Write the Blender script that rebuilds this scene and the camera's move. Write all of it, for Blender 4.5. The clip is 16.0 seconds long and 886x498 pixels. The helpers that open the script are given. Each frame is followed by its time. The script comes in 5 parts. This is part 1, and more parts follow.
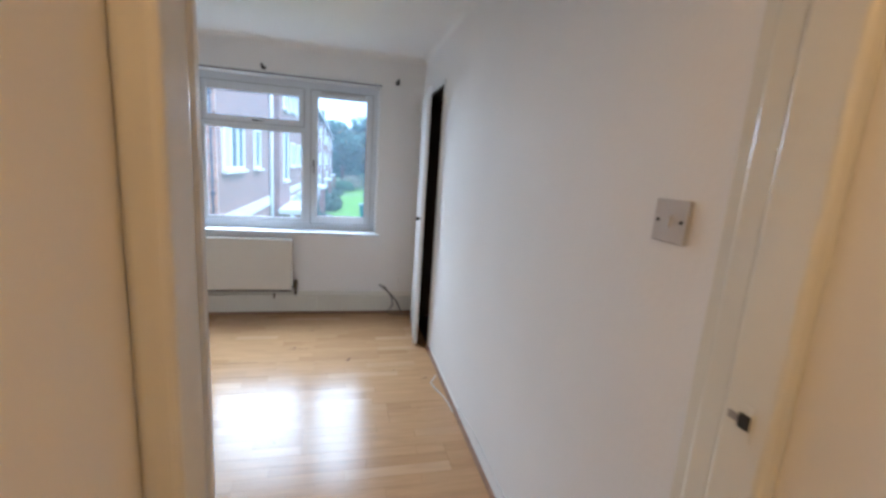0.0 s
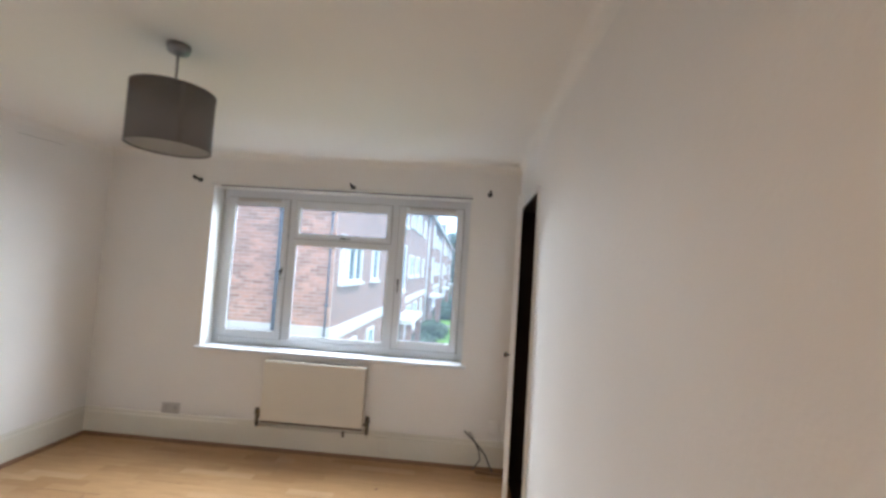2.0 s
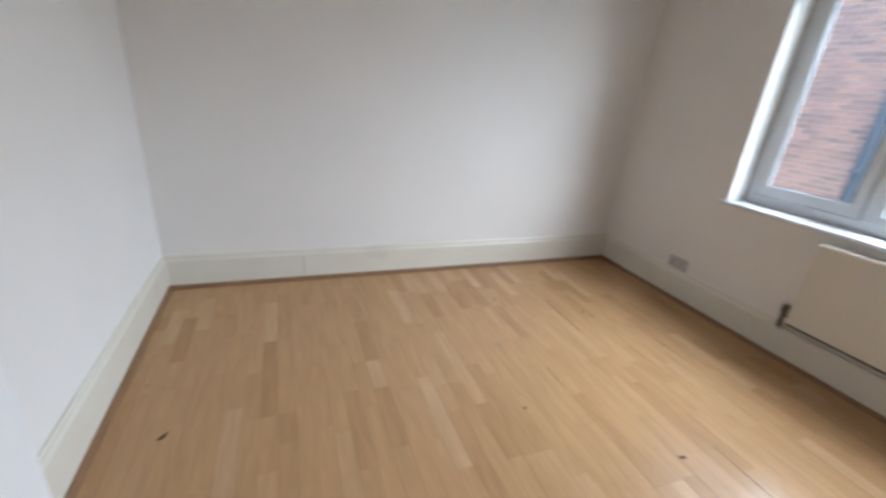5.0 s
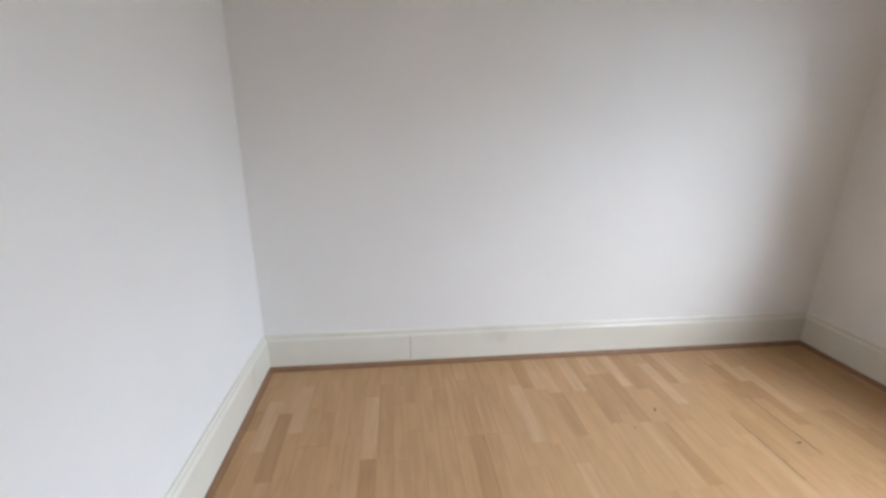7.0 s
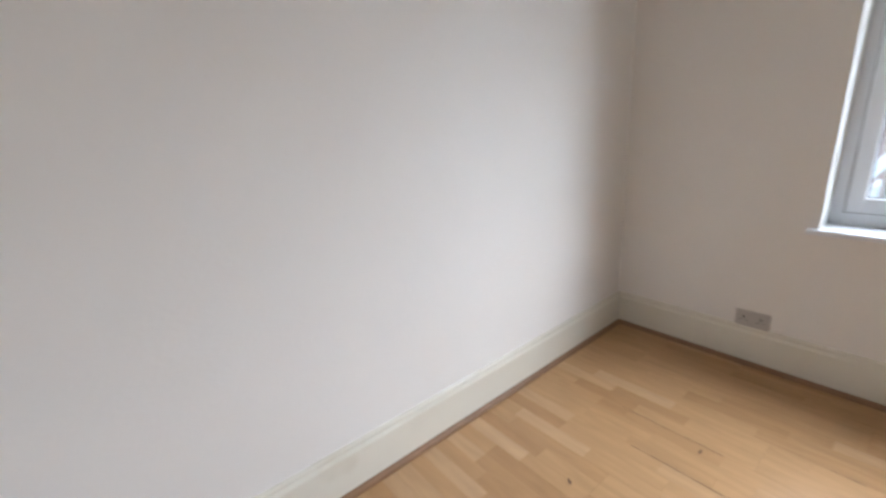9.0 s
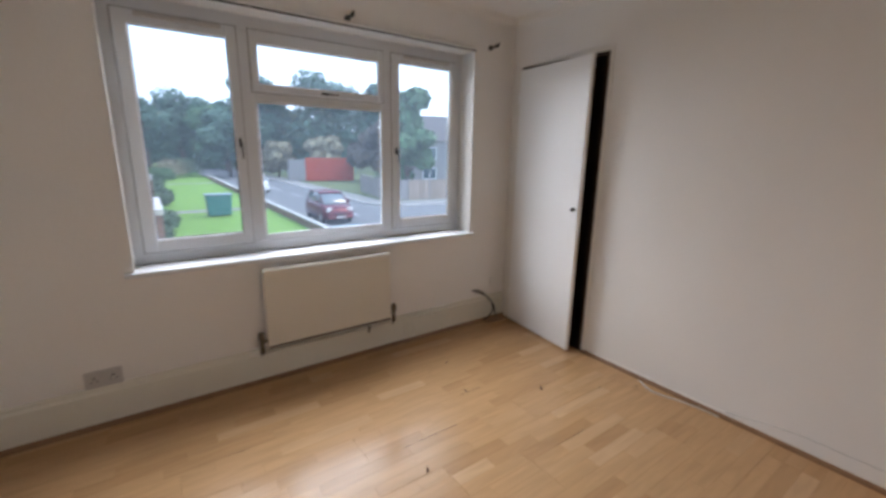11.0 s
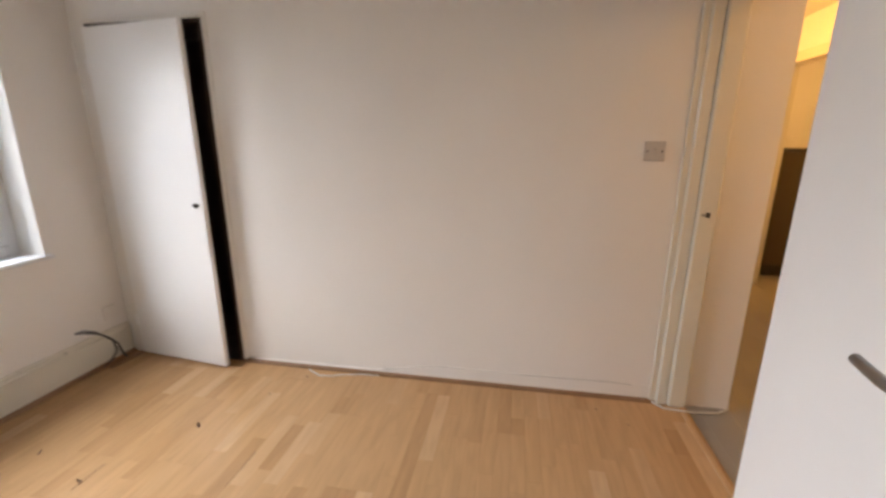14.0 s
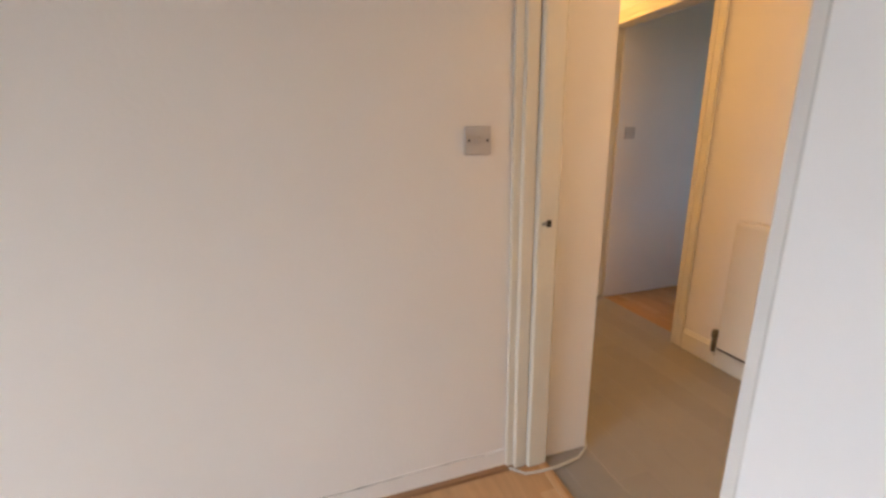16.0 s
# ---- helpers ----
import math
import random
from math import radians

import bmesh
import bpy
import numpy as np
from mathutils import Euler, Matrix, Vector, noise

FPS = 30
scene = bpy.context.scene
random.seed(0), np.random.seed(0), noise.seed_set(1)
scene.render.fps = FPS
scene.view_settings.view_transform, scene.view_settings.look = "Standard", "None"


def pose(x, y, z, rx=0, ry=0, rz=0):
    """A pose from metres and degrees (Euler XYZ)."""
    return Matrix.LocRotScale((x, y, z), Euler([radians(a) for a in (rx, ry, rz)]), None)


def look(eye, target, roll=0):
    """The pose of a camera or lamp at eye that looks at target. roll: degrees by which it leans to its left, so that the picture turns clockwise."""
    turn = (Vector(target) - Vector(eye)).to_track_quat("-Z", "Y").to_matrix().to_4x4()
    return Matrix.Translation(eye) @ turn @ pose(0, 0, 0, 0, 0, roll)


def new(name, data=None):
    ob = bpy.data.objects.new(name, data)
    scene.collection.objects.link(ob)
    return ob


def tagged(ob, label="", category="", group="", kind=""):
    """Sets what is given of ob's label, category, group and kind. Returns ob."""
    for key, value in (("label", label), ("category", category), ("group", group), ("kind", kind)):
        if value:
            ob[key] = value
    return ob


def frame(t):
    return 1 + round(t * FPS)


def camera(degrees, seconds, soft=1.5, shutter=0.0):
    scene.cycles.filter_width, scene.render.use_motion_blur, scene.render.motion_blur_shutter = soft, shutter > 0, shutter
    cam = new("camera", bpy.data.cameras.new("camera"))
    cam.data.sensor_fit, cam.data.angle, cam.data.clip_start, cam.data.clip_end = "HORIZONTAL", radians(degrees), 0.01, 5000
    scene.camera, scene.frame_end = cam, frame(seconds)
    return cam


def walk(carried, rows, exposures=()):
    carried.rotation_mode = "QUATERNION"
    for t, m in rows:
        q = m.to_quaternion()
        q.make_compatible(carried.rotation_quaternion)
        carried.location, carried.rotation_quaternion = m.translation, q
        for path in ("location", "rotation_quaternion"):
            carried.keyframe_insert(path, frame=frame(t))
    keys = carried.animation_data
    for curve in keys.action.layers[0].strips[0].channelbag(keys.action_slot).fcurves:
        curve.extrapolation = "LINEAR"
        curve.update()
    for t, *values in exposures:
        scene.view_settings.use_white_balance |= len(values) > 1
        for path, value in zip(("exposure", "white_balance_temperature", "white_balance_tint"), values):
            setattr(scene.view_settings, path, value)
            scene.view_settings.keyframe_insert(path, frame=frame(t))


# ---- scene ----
cam = camera(93.7, 16.0, soft=2.9, shutter=0.4)

PATH = [
    (0, (-0.646, -0.557, 1.351), (-0.184, 1.353, 0.977), 4.0),
    (0.5, (-0.56, -0.397, 1.347), (-0.379, 1.55, 0.93), 3.9),
    (1, (-0.494, -0.263, 1.379), (-0.597, 1.72, 1.135), 3.3),
    (1.5, (-0.422, -0.128, 1.421), (-0.681, 1.855, 1.427), 3.8),
    (2, (-0.385, 0.011, 1.446), (-0.503, 2.005, 1.549), 3.7),
    (2.5, (-0.384, 0.199, 1.455), (-0.417, 2.198, 1.507), 3.7),
    (3, (-0.445, 0.345, 1.438), (-0.846, 2.303, 1.38), 3.0),
    (3.5, (-0.466, 0.524, 1.425), (-1.351, 2.309, 1.25), 4.4),
    (4, (-0.518, 0.632, 1.328), (-1.727, 2.179, 0.944), 6.5),
    (4.5, (-0.641, 0.686, 1.271), (-2.136, 1.868, 0.662), 6.3),
    (5, (-0.738, 0.674, 1.245), (-2.461, 1.375, 0.511), 5.3),
    (5.2, (-0.768, 0.66, 1.26), (-2.544, 1.192, 0.51), 5.2),
    (7.5, (-1.47, 0.708, 1.278), (-3.371, 0.919, 0.696), 0.4),
    (8, (-1.711, 0.704, 1.261), (-3.579, 1.012, 0.616), -0.8),
    (8.5, (-1.966, 0.694, 1.315), (-3.688, 1.479, 0.67), -2.3),
    (9, (-2.091, 0.828, 1.298), (-3.592, 2.014, 0.714), -4.0),
    (9.5, (-2.213, 0.885, 1.268), (-3.223, 2.496, 0.648), -2.6),
    (10, (-2.178, 0.947, 1.309), (-2.369, 2.808, 0.602), -2.4),
    (10.2, (-2.202, 0.888, 1.266), (-1.998, 2.757, 0.583), -1.2),
    (12.3, (-2.425, 0.741, 1.478), (-0.79, 1.892, 1.443), 0.9),
    (12.5, (-2.425, 0.731, 1.428), (-0.71, 1.759, 1.416), 1.0),
    (13, (-2.371, 0.699, 1.384), (-0.513, 1.424, 1.243), 0.0),
    (13.5, (-2.258, 0.783, 1.347), (-0.353, 1.294, 1.017), -0.5),
    (14, (-2.08, 0.755, 1.318), (-0.173, 1.096, 0.821), 0.1),
    (14.5, (-1.888, 0.805, 1.29), (0.043, 0.738, 0.773), 0.5),
    (15, (-1.737, 0.846, 1.302), (0.142, 0.364, 0.816), -0.7),
    (15.5, (-1.523, 0.782, 1.292), (0.357, 0.273, 0.84), -0.6),
    (16, (-1.258, 0.668, 1.291), (0.584, 0.088, 0.775), -1.2),
]
EXPOSURES = [(0.0, 3.15, 5500, 8), (0.5, 3.15, 5800, 9), (1.0, 3.1, 6000, 9), (1.6, 3.2, 6300, 10), (2.2, 3.2, 6350, 10), (3.5, 3.05, 6200, 9), (4.5, 2.85, 6150, 10), (5.0, 2.95, 6150, 10), (7.5, 3.2, 6150, 11), (9.0, 3.15, 6300, 12),
             (10.0, 2.5, 6450, 14), (12.4, 2.8, 7800, 18), (13.2, 2.95, 8400, 20), (14.2, 3.25, 6700, 14), (14.6, 3.3, 6450, 13), (16.0, 3.45, 6450, 13)]
walk(cam, [(t, look(eye, target, roll)) for t, eye, target, roll in PATH], EXPOSURES)

# ---- world and lights ----
world = bpy.data.worlds.new("world")
scene.world = world
world.use_nodes = True
wn = world.node_tree.nodes
sky = wn.new("ShaderNodeTexSky")
sky.sky_type = "NISHITA"
sky.sun_disc = False
sky.sun_elevation = radians(57)
sky.sun_rotation = radians(114)
sky.air_density, sky.dust_density, sky.ozone_density = 1.0, 4.0, 1.0
# an even veil of white cloud over the sky
veil = wn.new("ShaderNodeMix")
veil.data_type = "RGBA"
veil.inputs["Factor"].default_value = 0.78
veil.inputs["B"].default_value = (4.1, 5.75, 8.2, 1)
world.node_tree.links.new(sky.outputs[0], veil.inputs["A"])
world.node_tree.links.new(veil.outputs["Result"], wn["Background"].inputs[0])
wn["Background"].inputs[1].default_value = 0.07


def lamp(name, kind, power, m, color=(1, 1, 1), size=1.0, size_y=None):
    data = bpy.data.lights.new(name, kind)
    data.energy, data.color = power, color
    if kind == "AREA":
        data.shape, data.size, data.size_y = "RECTANGLE", size, size_y or size
    elif kind == "SUN":
        data.angle = radians(size)
    else:
        data.shadow_soft_size = size
    ob = new(name, data)
    ob.matrix_world = m
    return ob


lamp("sun", "SUN", 0.2, look((0, 0, 0), (-0.5, 0.22, -0.85)), (1.0, 0.97, 0.93), 20)
# skylight falling in through the window opening
lamp("window_daylight", "AREA", 108, look((-0.85, 4.52, 2.55), (-1.28, 3.66, 1.54)), (0.82, 0.905, 1.0), 4.2, 2.6)
# ceiling bulb of the hall, and daylight of the room behind it
lamp("hall_bulb", "POINT", 2.1, pose(1.75, -0.8, 2.12), (1.0, 0.5, 0.12), 0.06)
lamp("hall_bulb", "POINT", 1.4, pose(-0.9, -0.95, 2.06), (1.0, 0.58, 0.24), 0.2)
lamp("kitchen_bulb", "POINT", 3.0, pose(2.3, -2.6, 2.1), (1.0, 0.54, 0.16), 0.06)

# ---- materials ----


def nodes_of(name):
    m = bpy.data.materials.new(name)
    m.use_nodes = True
    nt = m.node_tree
    return m, nt, nt.nodes, nt.links, nt.nodes["Principled BSDF"]


def mat(name, color, rough=0.6, vary=0.08, scale=6.0, bump=0.1, grain=90.0, metal=0.0, stain=None, stain_at=0.62, spec=0.5, each=0.0):
    """A surface with broad tone changes, a fine grain in relief, and stains of another colour where asked."""
    m, nt, n, l, b = nodes_of(name)
    tex = n.new("ShaderNodeTexCoord")
    broad = n.new("ShaderNodeTexNoise")
    broad.inputs["Scale"].default_value, broad.inputs["Detail"].default_value = scale, 5
    fine = n.new("ShaderNodeTexNoise")
    fine.inputs["Scale"].default_value, fine.inputs["Detail"].default_value = grain, 3
    for t in (broad, fine):
        l.new(tex.outputs["Object"], t.inputs["Vector"])
    mix = n.new("ShaderNodeMix")
    mix.data_type = "RGBA"
    mix.inputs["A"].default_value = (*[c * (1 - vary) for c in color], 1)
    mix.inputs["B"].default_value = (*[min(1, c * (1 + vary)) for c in color], 1)
    l.new(broad.outputs["Fac"], mix.inputs["Factor"])
    out = mix.outputs["Result"]
    if stain:
        ramp = n.new("ShaderNodeMapRange")
        ramp.inputs["From Min"].default_value, ramp.inputs["From Max"].default_value = stain_at, stain_at + 0.14
        spots = n.new("ShaderNodeTexNoise")
        spots.inputs["Scale"].default_value, spots.inputs["Detail"].default_value = scale * 0.6, 6
        l.new(tex.outputs["Object"], spots.inputs["Vector"])
        l.new(spots.outputs["Fac"], ramp.inputs["Value"])
        over = n.new("ShaderNodeMix")
        over.data_type = "RGBA"
        l.new(ramp.outputs["Result"], over.inputs["Factor"])
        l.new(out, over.inputs["A"])
        over.inputs["B"].default_value = (*stain, 1)
        out = over.outputs["Result"]
    if each:
        info = n.new("ShaderNodeObjectInfo")
        geo = n.new("ShaderNodeNewGeometry")
        add = n.new("ShaderNodeMath")
        add.operation = "ADD"
        l.new(info.outputs["Random"], add.inputs[0])
        l.new(geo.outputs["Random Per Island"], add.inputs[1])
        frac = n.new("ShaderNodeMath")
        frac.operation = "FRACT"
        l.new(add.outputs[0], frac.inputs[0])
        rng = n.new("ShaderNodeMapRange")
        rng.inputs["To Min"].default_value, rng.inputs["To Max"].default_value = 1 - each, 1 + each
        l.new(frac.outputs[0], rng.inputs["Value"])
        hsv = n.new("ShaderNodeHueSaturation")
        l.new(rng.outputs["Result"], hsv.inputs["Value"])
        l.new(out, hsv.inputs["Color"])
        out = hsv.outputs["Color"]
    l.new(out, b.inputs["Base Color"])
    b.inputs["Roughness"].default_value, b.inputs["Metallic"].default_value = rough, metal
    b.inputs["Specular IOR Level"].default_value = spec
    if bump:
        bp = n.new("ShaderNodeBump")
        bp.inputs["Strength"].default_value, bp.inputs["Distance"].default_value = bump, 0.004
        l.new(fine.outputs["Fac"], bp.inputs["Height"])
        l.new(bp.outputs["Normal"], b.inputs["Normal"])
    return m


def laminate(name, tones, rough):
    """Strip laminate: grain along x, a tone for each strip."""
    m, nt, n, l, b = nodes_of(name)
    tex, geo, info = n.new("ShaderNodeTexCoord"), n.new("ShaderNodeNewGeometry"), n.new("ShaderNodeObjectInfo")
    mp = n.new("ShaderNodeMapping")
    mp.inputs["Scale"].default_value = (2.5, 20, 1)
    off = n.new("ShaderNodeVectorMath")
    off.operation = "ADD"
    l.new(tex.outputs["Object"], off.inputs[0])
    cmb = n.new("ShaderNodeCombineXYZ")
    mul = n.new("ShaderNodeMath")
    mul.operation = "MULTIPLY_ADD"
    mul.inputs[1].default_value = 7.0
    l.new(geo.outputs["Random Per Island"], mul.inputs[0])
    l.new(info.outputs["Random"], mul.inputs[2])
    l.new(mul.outputs[0], cmb.inputs[0])
    l.new(mul.outputs[0], cmb.inputs[1])
    l.new(cmb.outputs[0], off.inputs[1])
    l.new(off.outputs[0], mp.inputs[0])
    g = n.new("ShaderNodeTexNoise")
    g.inputs["Scale"].default_value, g.inputs["Detail"].default_value, g.inputs["Distortion"].default_value = 1.6, 6, 0.6
    l.new(mp.outputs[0], g.inputs["Vector"])
    add = n.new("ShaderNodeMath")
    add.operation = "ADD"
    l.new(geo.outputs["Random Per Island"], add.inputs[0])
    l.new(info.outputs["Random"], add.inputs[1])
    fr = n.new("ShaderNodeMath")
    fr.operation = "FRACT"
    l.new(add.outputs[0], fr.inputs[0])
    ramp = n.new("ShaderNodeValToRGB")
    el = ramp.color_ramp.elements
    el[0].color, el[1].color = (*tones[0], 1), (*tones[2], 1)
    e = el.new(0.25)
    e.color = (*tones[1], 1)
    e = el.new(0.85)
    e.color = (*tones[1], 1)
    l.new(fr.outputs[0], ramp.inputs[0])
    dark = n.new("ShaderNodeMix")
    dark.data_type, dark.blend_type = "RGBA", "MULTIPLY"
    gr = n.new("ShaderNodeMapRange")
    gr.inputs["From Min"].default_value, gr.inputs["From Max"].default_value = 0.3, 0.7
    gr.inputs["To Min"].default_value, gr.inputs["To Max"].default_value = 0.88, 1.05
    l.new(g.outputs["Fac"], gr.inputs["Value"])
    l.new(ramp.outputs[0], dark.inputs["A"])
    l.new(gr.outputs["Result"], dark.inputs["B"])
    dark.inputs["Factor"].default_value = 1
    l.new(dark.outputs["Result"], b.inputs["Base Color"])
    smear = n.new("ShaderNodeTexNoise")
    smear.inputs["Scale"].default_value, smear.inputs["Detail"].default_value = 2.5, 5
    geo2 = n.new("ShaderNodeNewGeometry")
    l.new(geo2.outputs["Position"], smear.inputs["Vector"])
    rr = n.new("ShaderNodeMapRange")
    rr.inputs["To Min"].default_value, rr.inputs["To Max"].default_value = rough - 0.08, rough + 0.1
    l.new(smear.outputs["Fac"], rr.inputs["Value"])
    l.new(rr.outputs["Result"], b.inputs["Roughness"])
    b.inputs["Specular IOR Level"].default_value = 0.24
    bp = n.new("ShaderNodeBump")
    bp.inputs["Strength"].default_value, bp.inputs["Distance"].default_value = 0.02, 0.001
    l.new(g.outputs["Fac"], bp.inputs["Height"])
    l.new(bp.outputs["Normal"], b.inputs["Normal"])
    return m


def glass_mat():
    m, nt, n, l, b = nodes_of("window_glass")
    n.remove(b)
    clear, gloss, mixer, fres = n.new("ShaderNodeBsdfTransparent"), n.new("ShaderNodeBsdfGlossy"), n.new("ShaderNodeMixShader"), n.new("ShaderNodeFresnel")
    gloss.inputs["Roughness"].default_value = 0.02
    clear.inputs["Color"].default_value = (0.95, 0.97, 0.97, 1)
    fres.inputs["IOR"].default_value = 1.35
    l.new(fres.outputs[0], mixer.inputs[0])
    l.new(clear.outputs[0], mixer.inputs[1])
    l.new(gloss.outputs[0], mixer.inputs[2])
    # a faint bluish haze over the view, painted into the glass
    haze, hazed = n.new("ShaderNodeBsdfTranslucent"), n.new("ShaderNodeMixShader")
    haze.inputs["Color"].default_value = (0.55, 0.72, 0.95, 1)
    hazed.inputs[0].default_value = 0.014
    l.new(mixer.outputs[0], hazed.inputs[1])
    l.new(haze.outputs[0], hazed.inputs[2])
    l.new(hazed.outputs[0], n["Material Output"].inputs["Surface"])
    return m


WALL = mat("wall_paint", (0.80, 0.775, 0.74), 0.75, 0.045, 1.9, 0.18, 55)
CEIL = mat("ceiling_paint", (0.82, 0.795, 0.75), 0.85, 0.03, 1.5, 0.12, 60)
GLOSS_CREAM = mat("cream_gloss_paint", (0.72, 0.69, 0.60), 0.2, 0.06, 4, 0.12, 30, stain=(0.60, 0.55, 0.45))
GLOSS_WHITE = mat("white_gloss_paint", (0.74, 0.73, 0.70), 0.3, 0.04, 5, 0.1, 30)
DOOR_WHITE = mat("door_paint", (0.85, 0.85, 0.845), 0.42, 0.03, 3, 0.06, 40)
UPVC = mat("white_plastic", (0.69, 0.71, 0.735), 0.32, 0.03, 4, 0.03, 60)
PLASTIC = mat("switch_plastic", (0.50, 0.475, 0.455), 0.35, 0.03, 10, 0.02, 80)
# dark brown for the shadow line painted along radiator bottoms
SEAM_SHADE = mat("painted_seam_shade", (0.10, 0.072, 0.048), 0.7, 0.3, 20, 0.3, 90)
RAD = mat("radiator_enamel", (0.70, 0.66, 0.58), 0.35, 0.04, 4, 0.03, 60)
DARK = mat("blackened_metal", (0.03, 0.028, 0.026), 0.45, 0.2, 20, 0.1, 120, metal=0.6)
BRASS = mat("dull_valve_metal", (0.16, 0.13, 0.09), 0.4, 0.2, 20, 0.1, 120, metal=0.8)
STEEL = mat("brushed_steel", (0.30, 0.29, 0.285), 0.3, 0.06, 30, 0.1, 200, metal=1.0)
BEAD = mat("brown_beading", (0.235, 0.125, 0.06), 0.5, 0.25, 12, 0.2, 120)
# dark wood colour that also paints shade into cupboard, batten gap and groove
DARKWOOD_SHADE = mat("dark_wood_and_shade", (0.035, 0.021, 0.015), 0.7, 0.3, 8, 0.2, 80)
SHADE_OUT = mat("grey_shade_fabric", (0.17, 0.155, 0.148), 0.9, 0.06, 10, 0.35, 260)
SHADE_IN = mat("pale_shade_lining", (0.27, 0.255, 0.24), 0.85, 0.04, 8, 0.1, 200)
RUBBER = mat("black_rubber", (0.015, 0.015, 0.016), 0.55, 0.2, 20, 0.1, 100)
SEAL_SHADE = mat("seal_and_joint_shade", (0.16, 0.155, 0.15), 0.6, 0.15, 20, 0.1, 100)
CABLE_GREY = mat("dark_cable", (0.05, 0.045, 0.04), 0.5, 0.2, 20, 0.1, 100)
CABLE_WHITE = mat("white_cable", (0.6, 0.58, 0.52), 0.5, 0.1, 20, 0.1, 100)
LAM = laminate("beech_laminate", ((0.42, 0.24, 0.115), (0.485, 0.29, 0.145), (0.545, 0.35, 0.195)), 0.21)
VINYL = mat("grey_wood_vinyl", (0.27, 0.25, 0.225), 0.4, 0.12, 5, 0.06, 40, each=0.05)
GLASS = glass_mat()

# ---- building helpers ----


def box(bm, a, b, bevel=0.0, segments=1):
    """A box from corner a to corner b, joined into bm."""
    r = bmesh.ops.create_cube(bm, size=1)
    vs = r["verts"]
    for v in vs:
        v.co = Vector([(a[i] + b[i]) / 2 + v.co[i] * (b[i] - a[i]) for i in range(3)])
    if bevel:
        es = {e for v in vs for e in v.link_edges}
        bmesh.ops.bevel(bm, geom=list(es), offset=bevel, segments=segments, affect="EDGES", profile=0.5)
    return bm


def boxes(*items, bevel=0.0):
    bm = bmesh.new()
    for a, b in items:
        box(bm, a, b, bevel)
    return bm


def tube(bm, points, radius, sides=10, caps=True):
    """A round bar along points, joined into bm."""
    pts = [Vector(p) for p in points]
    rings = []
    for i, p in enumerate(pts):
        d = (pts[min(i + 1, len(pts) - 1)] - pts[max(i - 1, 0)]).normalized()
        u = d.orthogonal().normalized() if not rings else (u - d * u.dot(d)).normalized()
        w = d.cross(u)
        rad = radius[i] if isinstance(radius, (list, tuple)) else radius
        rings.append([bm.verts.new(p + rad * (math.cos(2 * math.pi * k / sides) * u + math.sin(2 * math.pi * k / sides) * w)) for k in range(sides)])
    for r0, r1 in zip(rings, rings[1:]):
        for k in range(sides):
            f = bm.faces.new((r0[k], r0[(k + 1) % sides], r1[(k + 1) % sides], r1[k]))
            f.smooth = True
    if caps:
        bm.faces.new(rings[0][::-1])
        bm.faces.new(rings[-1])
    return bm


def profile(bm, pts, start, end, across):
    """A moulding: pts (across, up) swept from start to end along a straight line."""
    s, e, a = Vector(start), Vector(end), Vector(across)
    rows = [[bm.verts.new(o + a * u + Vector((0, 0, v))) for u, v in pts] for o in (s, e)]
    k = len(pts)
    for i in range(k):
        bm.faces.new((rows[0][i], rows[0][(i + 1) % k], rows[1][(i + 1) % k], rows[1][i]))
    bm.faces.new(rows[0][::-1])
    bm.faces.new(rows[1])
    bmesh.ops.recalc_face_normals(bm, faces=bm.faces)
    return bm


def mesh_of(name, bm, material):
    me = bpy.data.meshes.new(name)
    bm.to_mesh(me)
    bm.free()
    me.materials.append(material)
    return me


def part(name, bm, material, parent=None, label=""):
    """One mesh object; under a thing or a part when parent is given."""
    ob = new(name, mesh_of(name, bm, material))
    if parent is not None:
        ob.parent = parent
    if label:
        ob["label"] = label
    return ob


def thing(name, label, category, m=None, group="", kind=""):
    ob = new(name)
    if m is not None:
        ob.matrix_basis = m
    return tagged(ob, label, category, group, kind)


def structure(name, bm, material, label, category):
    return tagged(part(name, bm, material), label, category, kind="structure")


# ---- the room: x from -3.31 to 0, y from 0 to 3.185 ----
XL, YW, H = -3.31, 3.185, 2.265
WX0, WX1, WZ0, WZ1 = -2.43, -0.375, 0.74, 2.01
structure("wall_window", boxes(((XL - 0.1, YW, -0.3), (0.1, YW + 0.3, WZ0)), ((XL - 0.1, YW, WZ1), (0.1, YW + 0.3, H + 0.3)), ((XL - 0.1, YW, WZ0), (WX0, YW + 0.3, WZ1)), ((WX1, YW, WZ0), (0.1, YW + 0.3, WZ1))), WALL, "off-white painted plaster wall round the wide window", "wall")
structure("wall_left", boxes(((XL - 0.1, -0.3, -0.3), (XL, YW, H + 0.3))), WALL, "plain off-white painted plaster wall", "wall")
structure("wall_back", boxes(((XL, -0.42, -0.3), (-0.84, 0, H + 0.3)), ((-0.84, -0.35, 1.935), (0, 0, H + 0.3))), WALL, "off-white plaster wall with the doorway to the hall", "wall")
CY0, CY1, CZ = 2.378, 3.085, 1.93
structure("wall_right", boxes(((0, -0.35, -0.3), (0.1, CY0, H + 0.3)), ((0, CY0, CZ), (0.1, CY1, H + 0.3)), ((0, CY1, -0.3), (0.1, YW, H + 0.3))), WALL, "off-white patched plaster wall with the cupboard opening", "wall")
structure("ceiling", boxes(((XL - 0.1, -0.3, H), (0.1, YW + 0.05, H + 0.12))), CEIL, "plain white painted ceiling", "ceiling")
cove = bmesh.new()
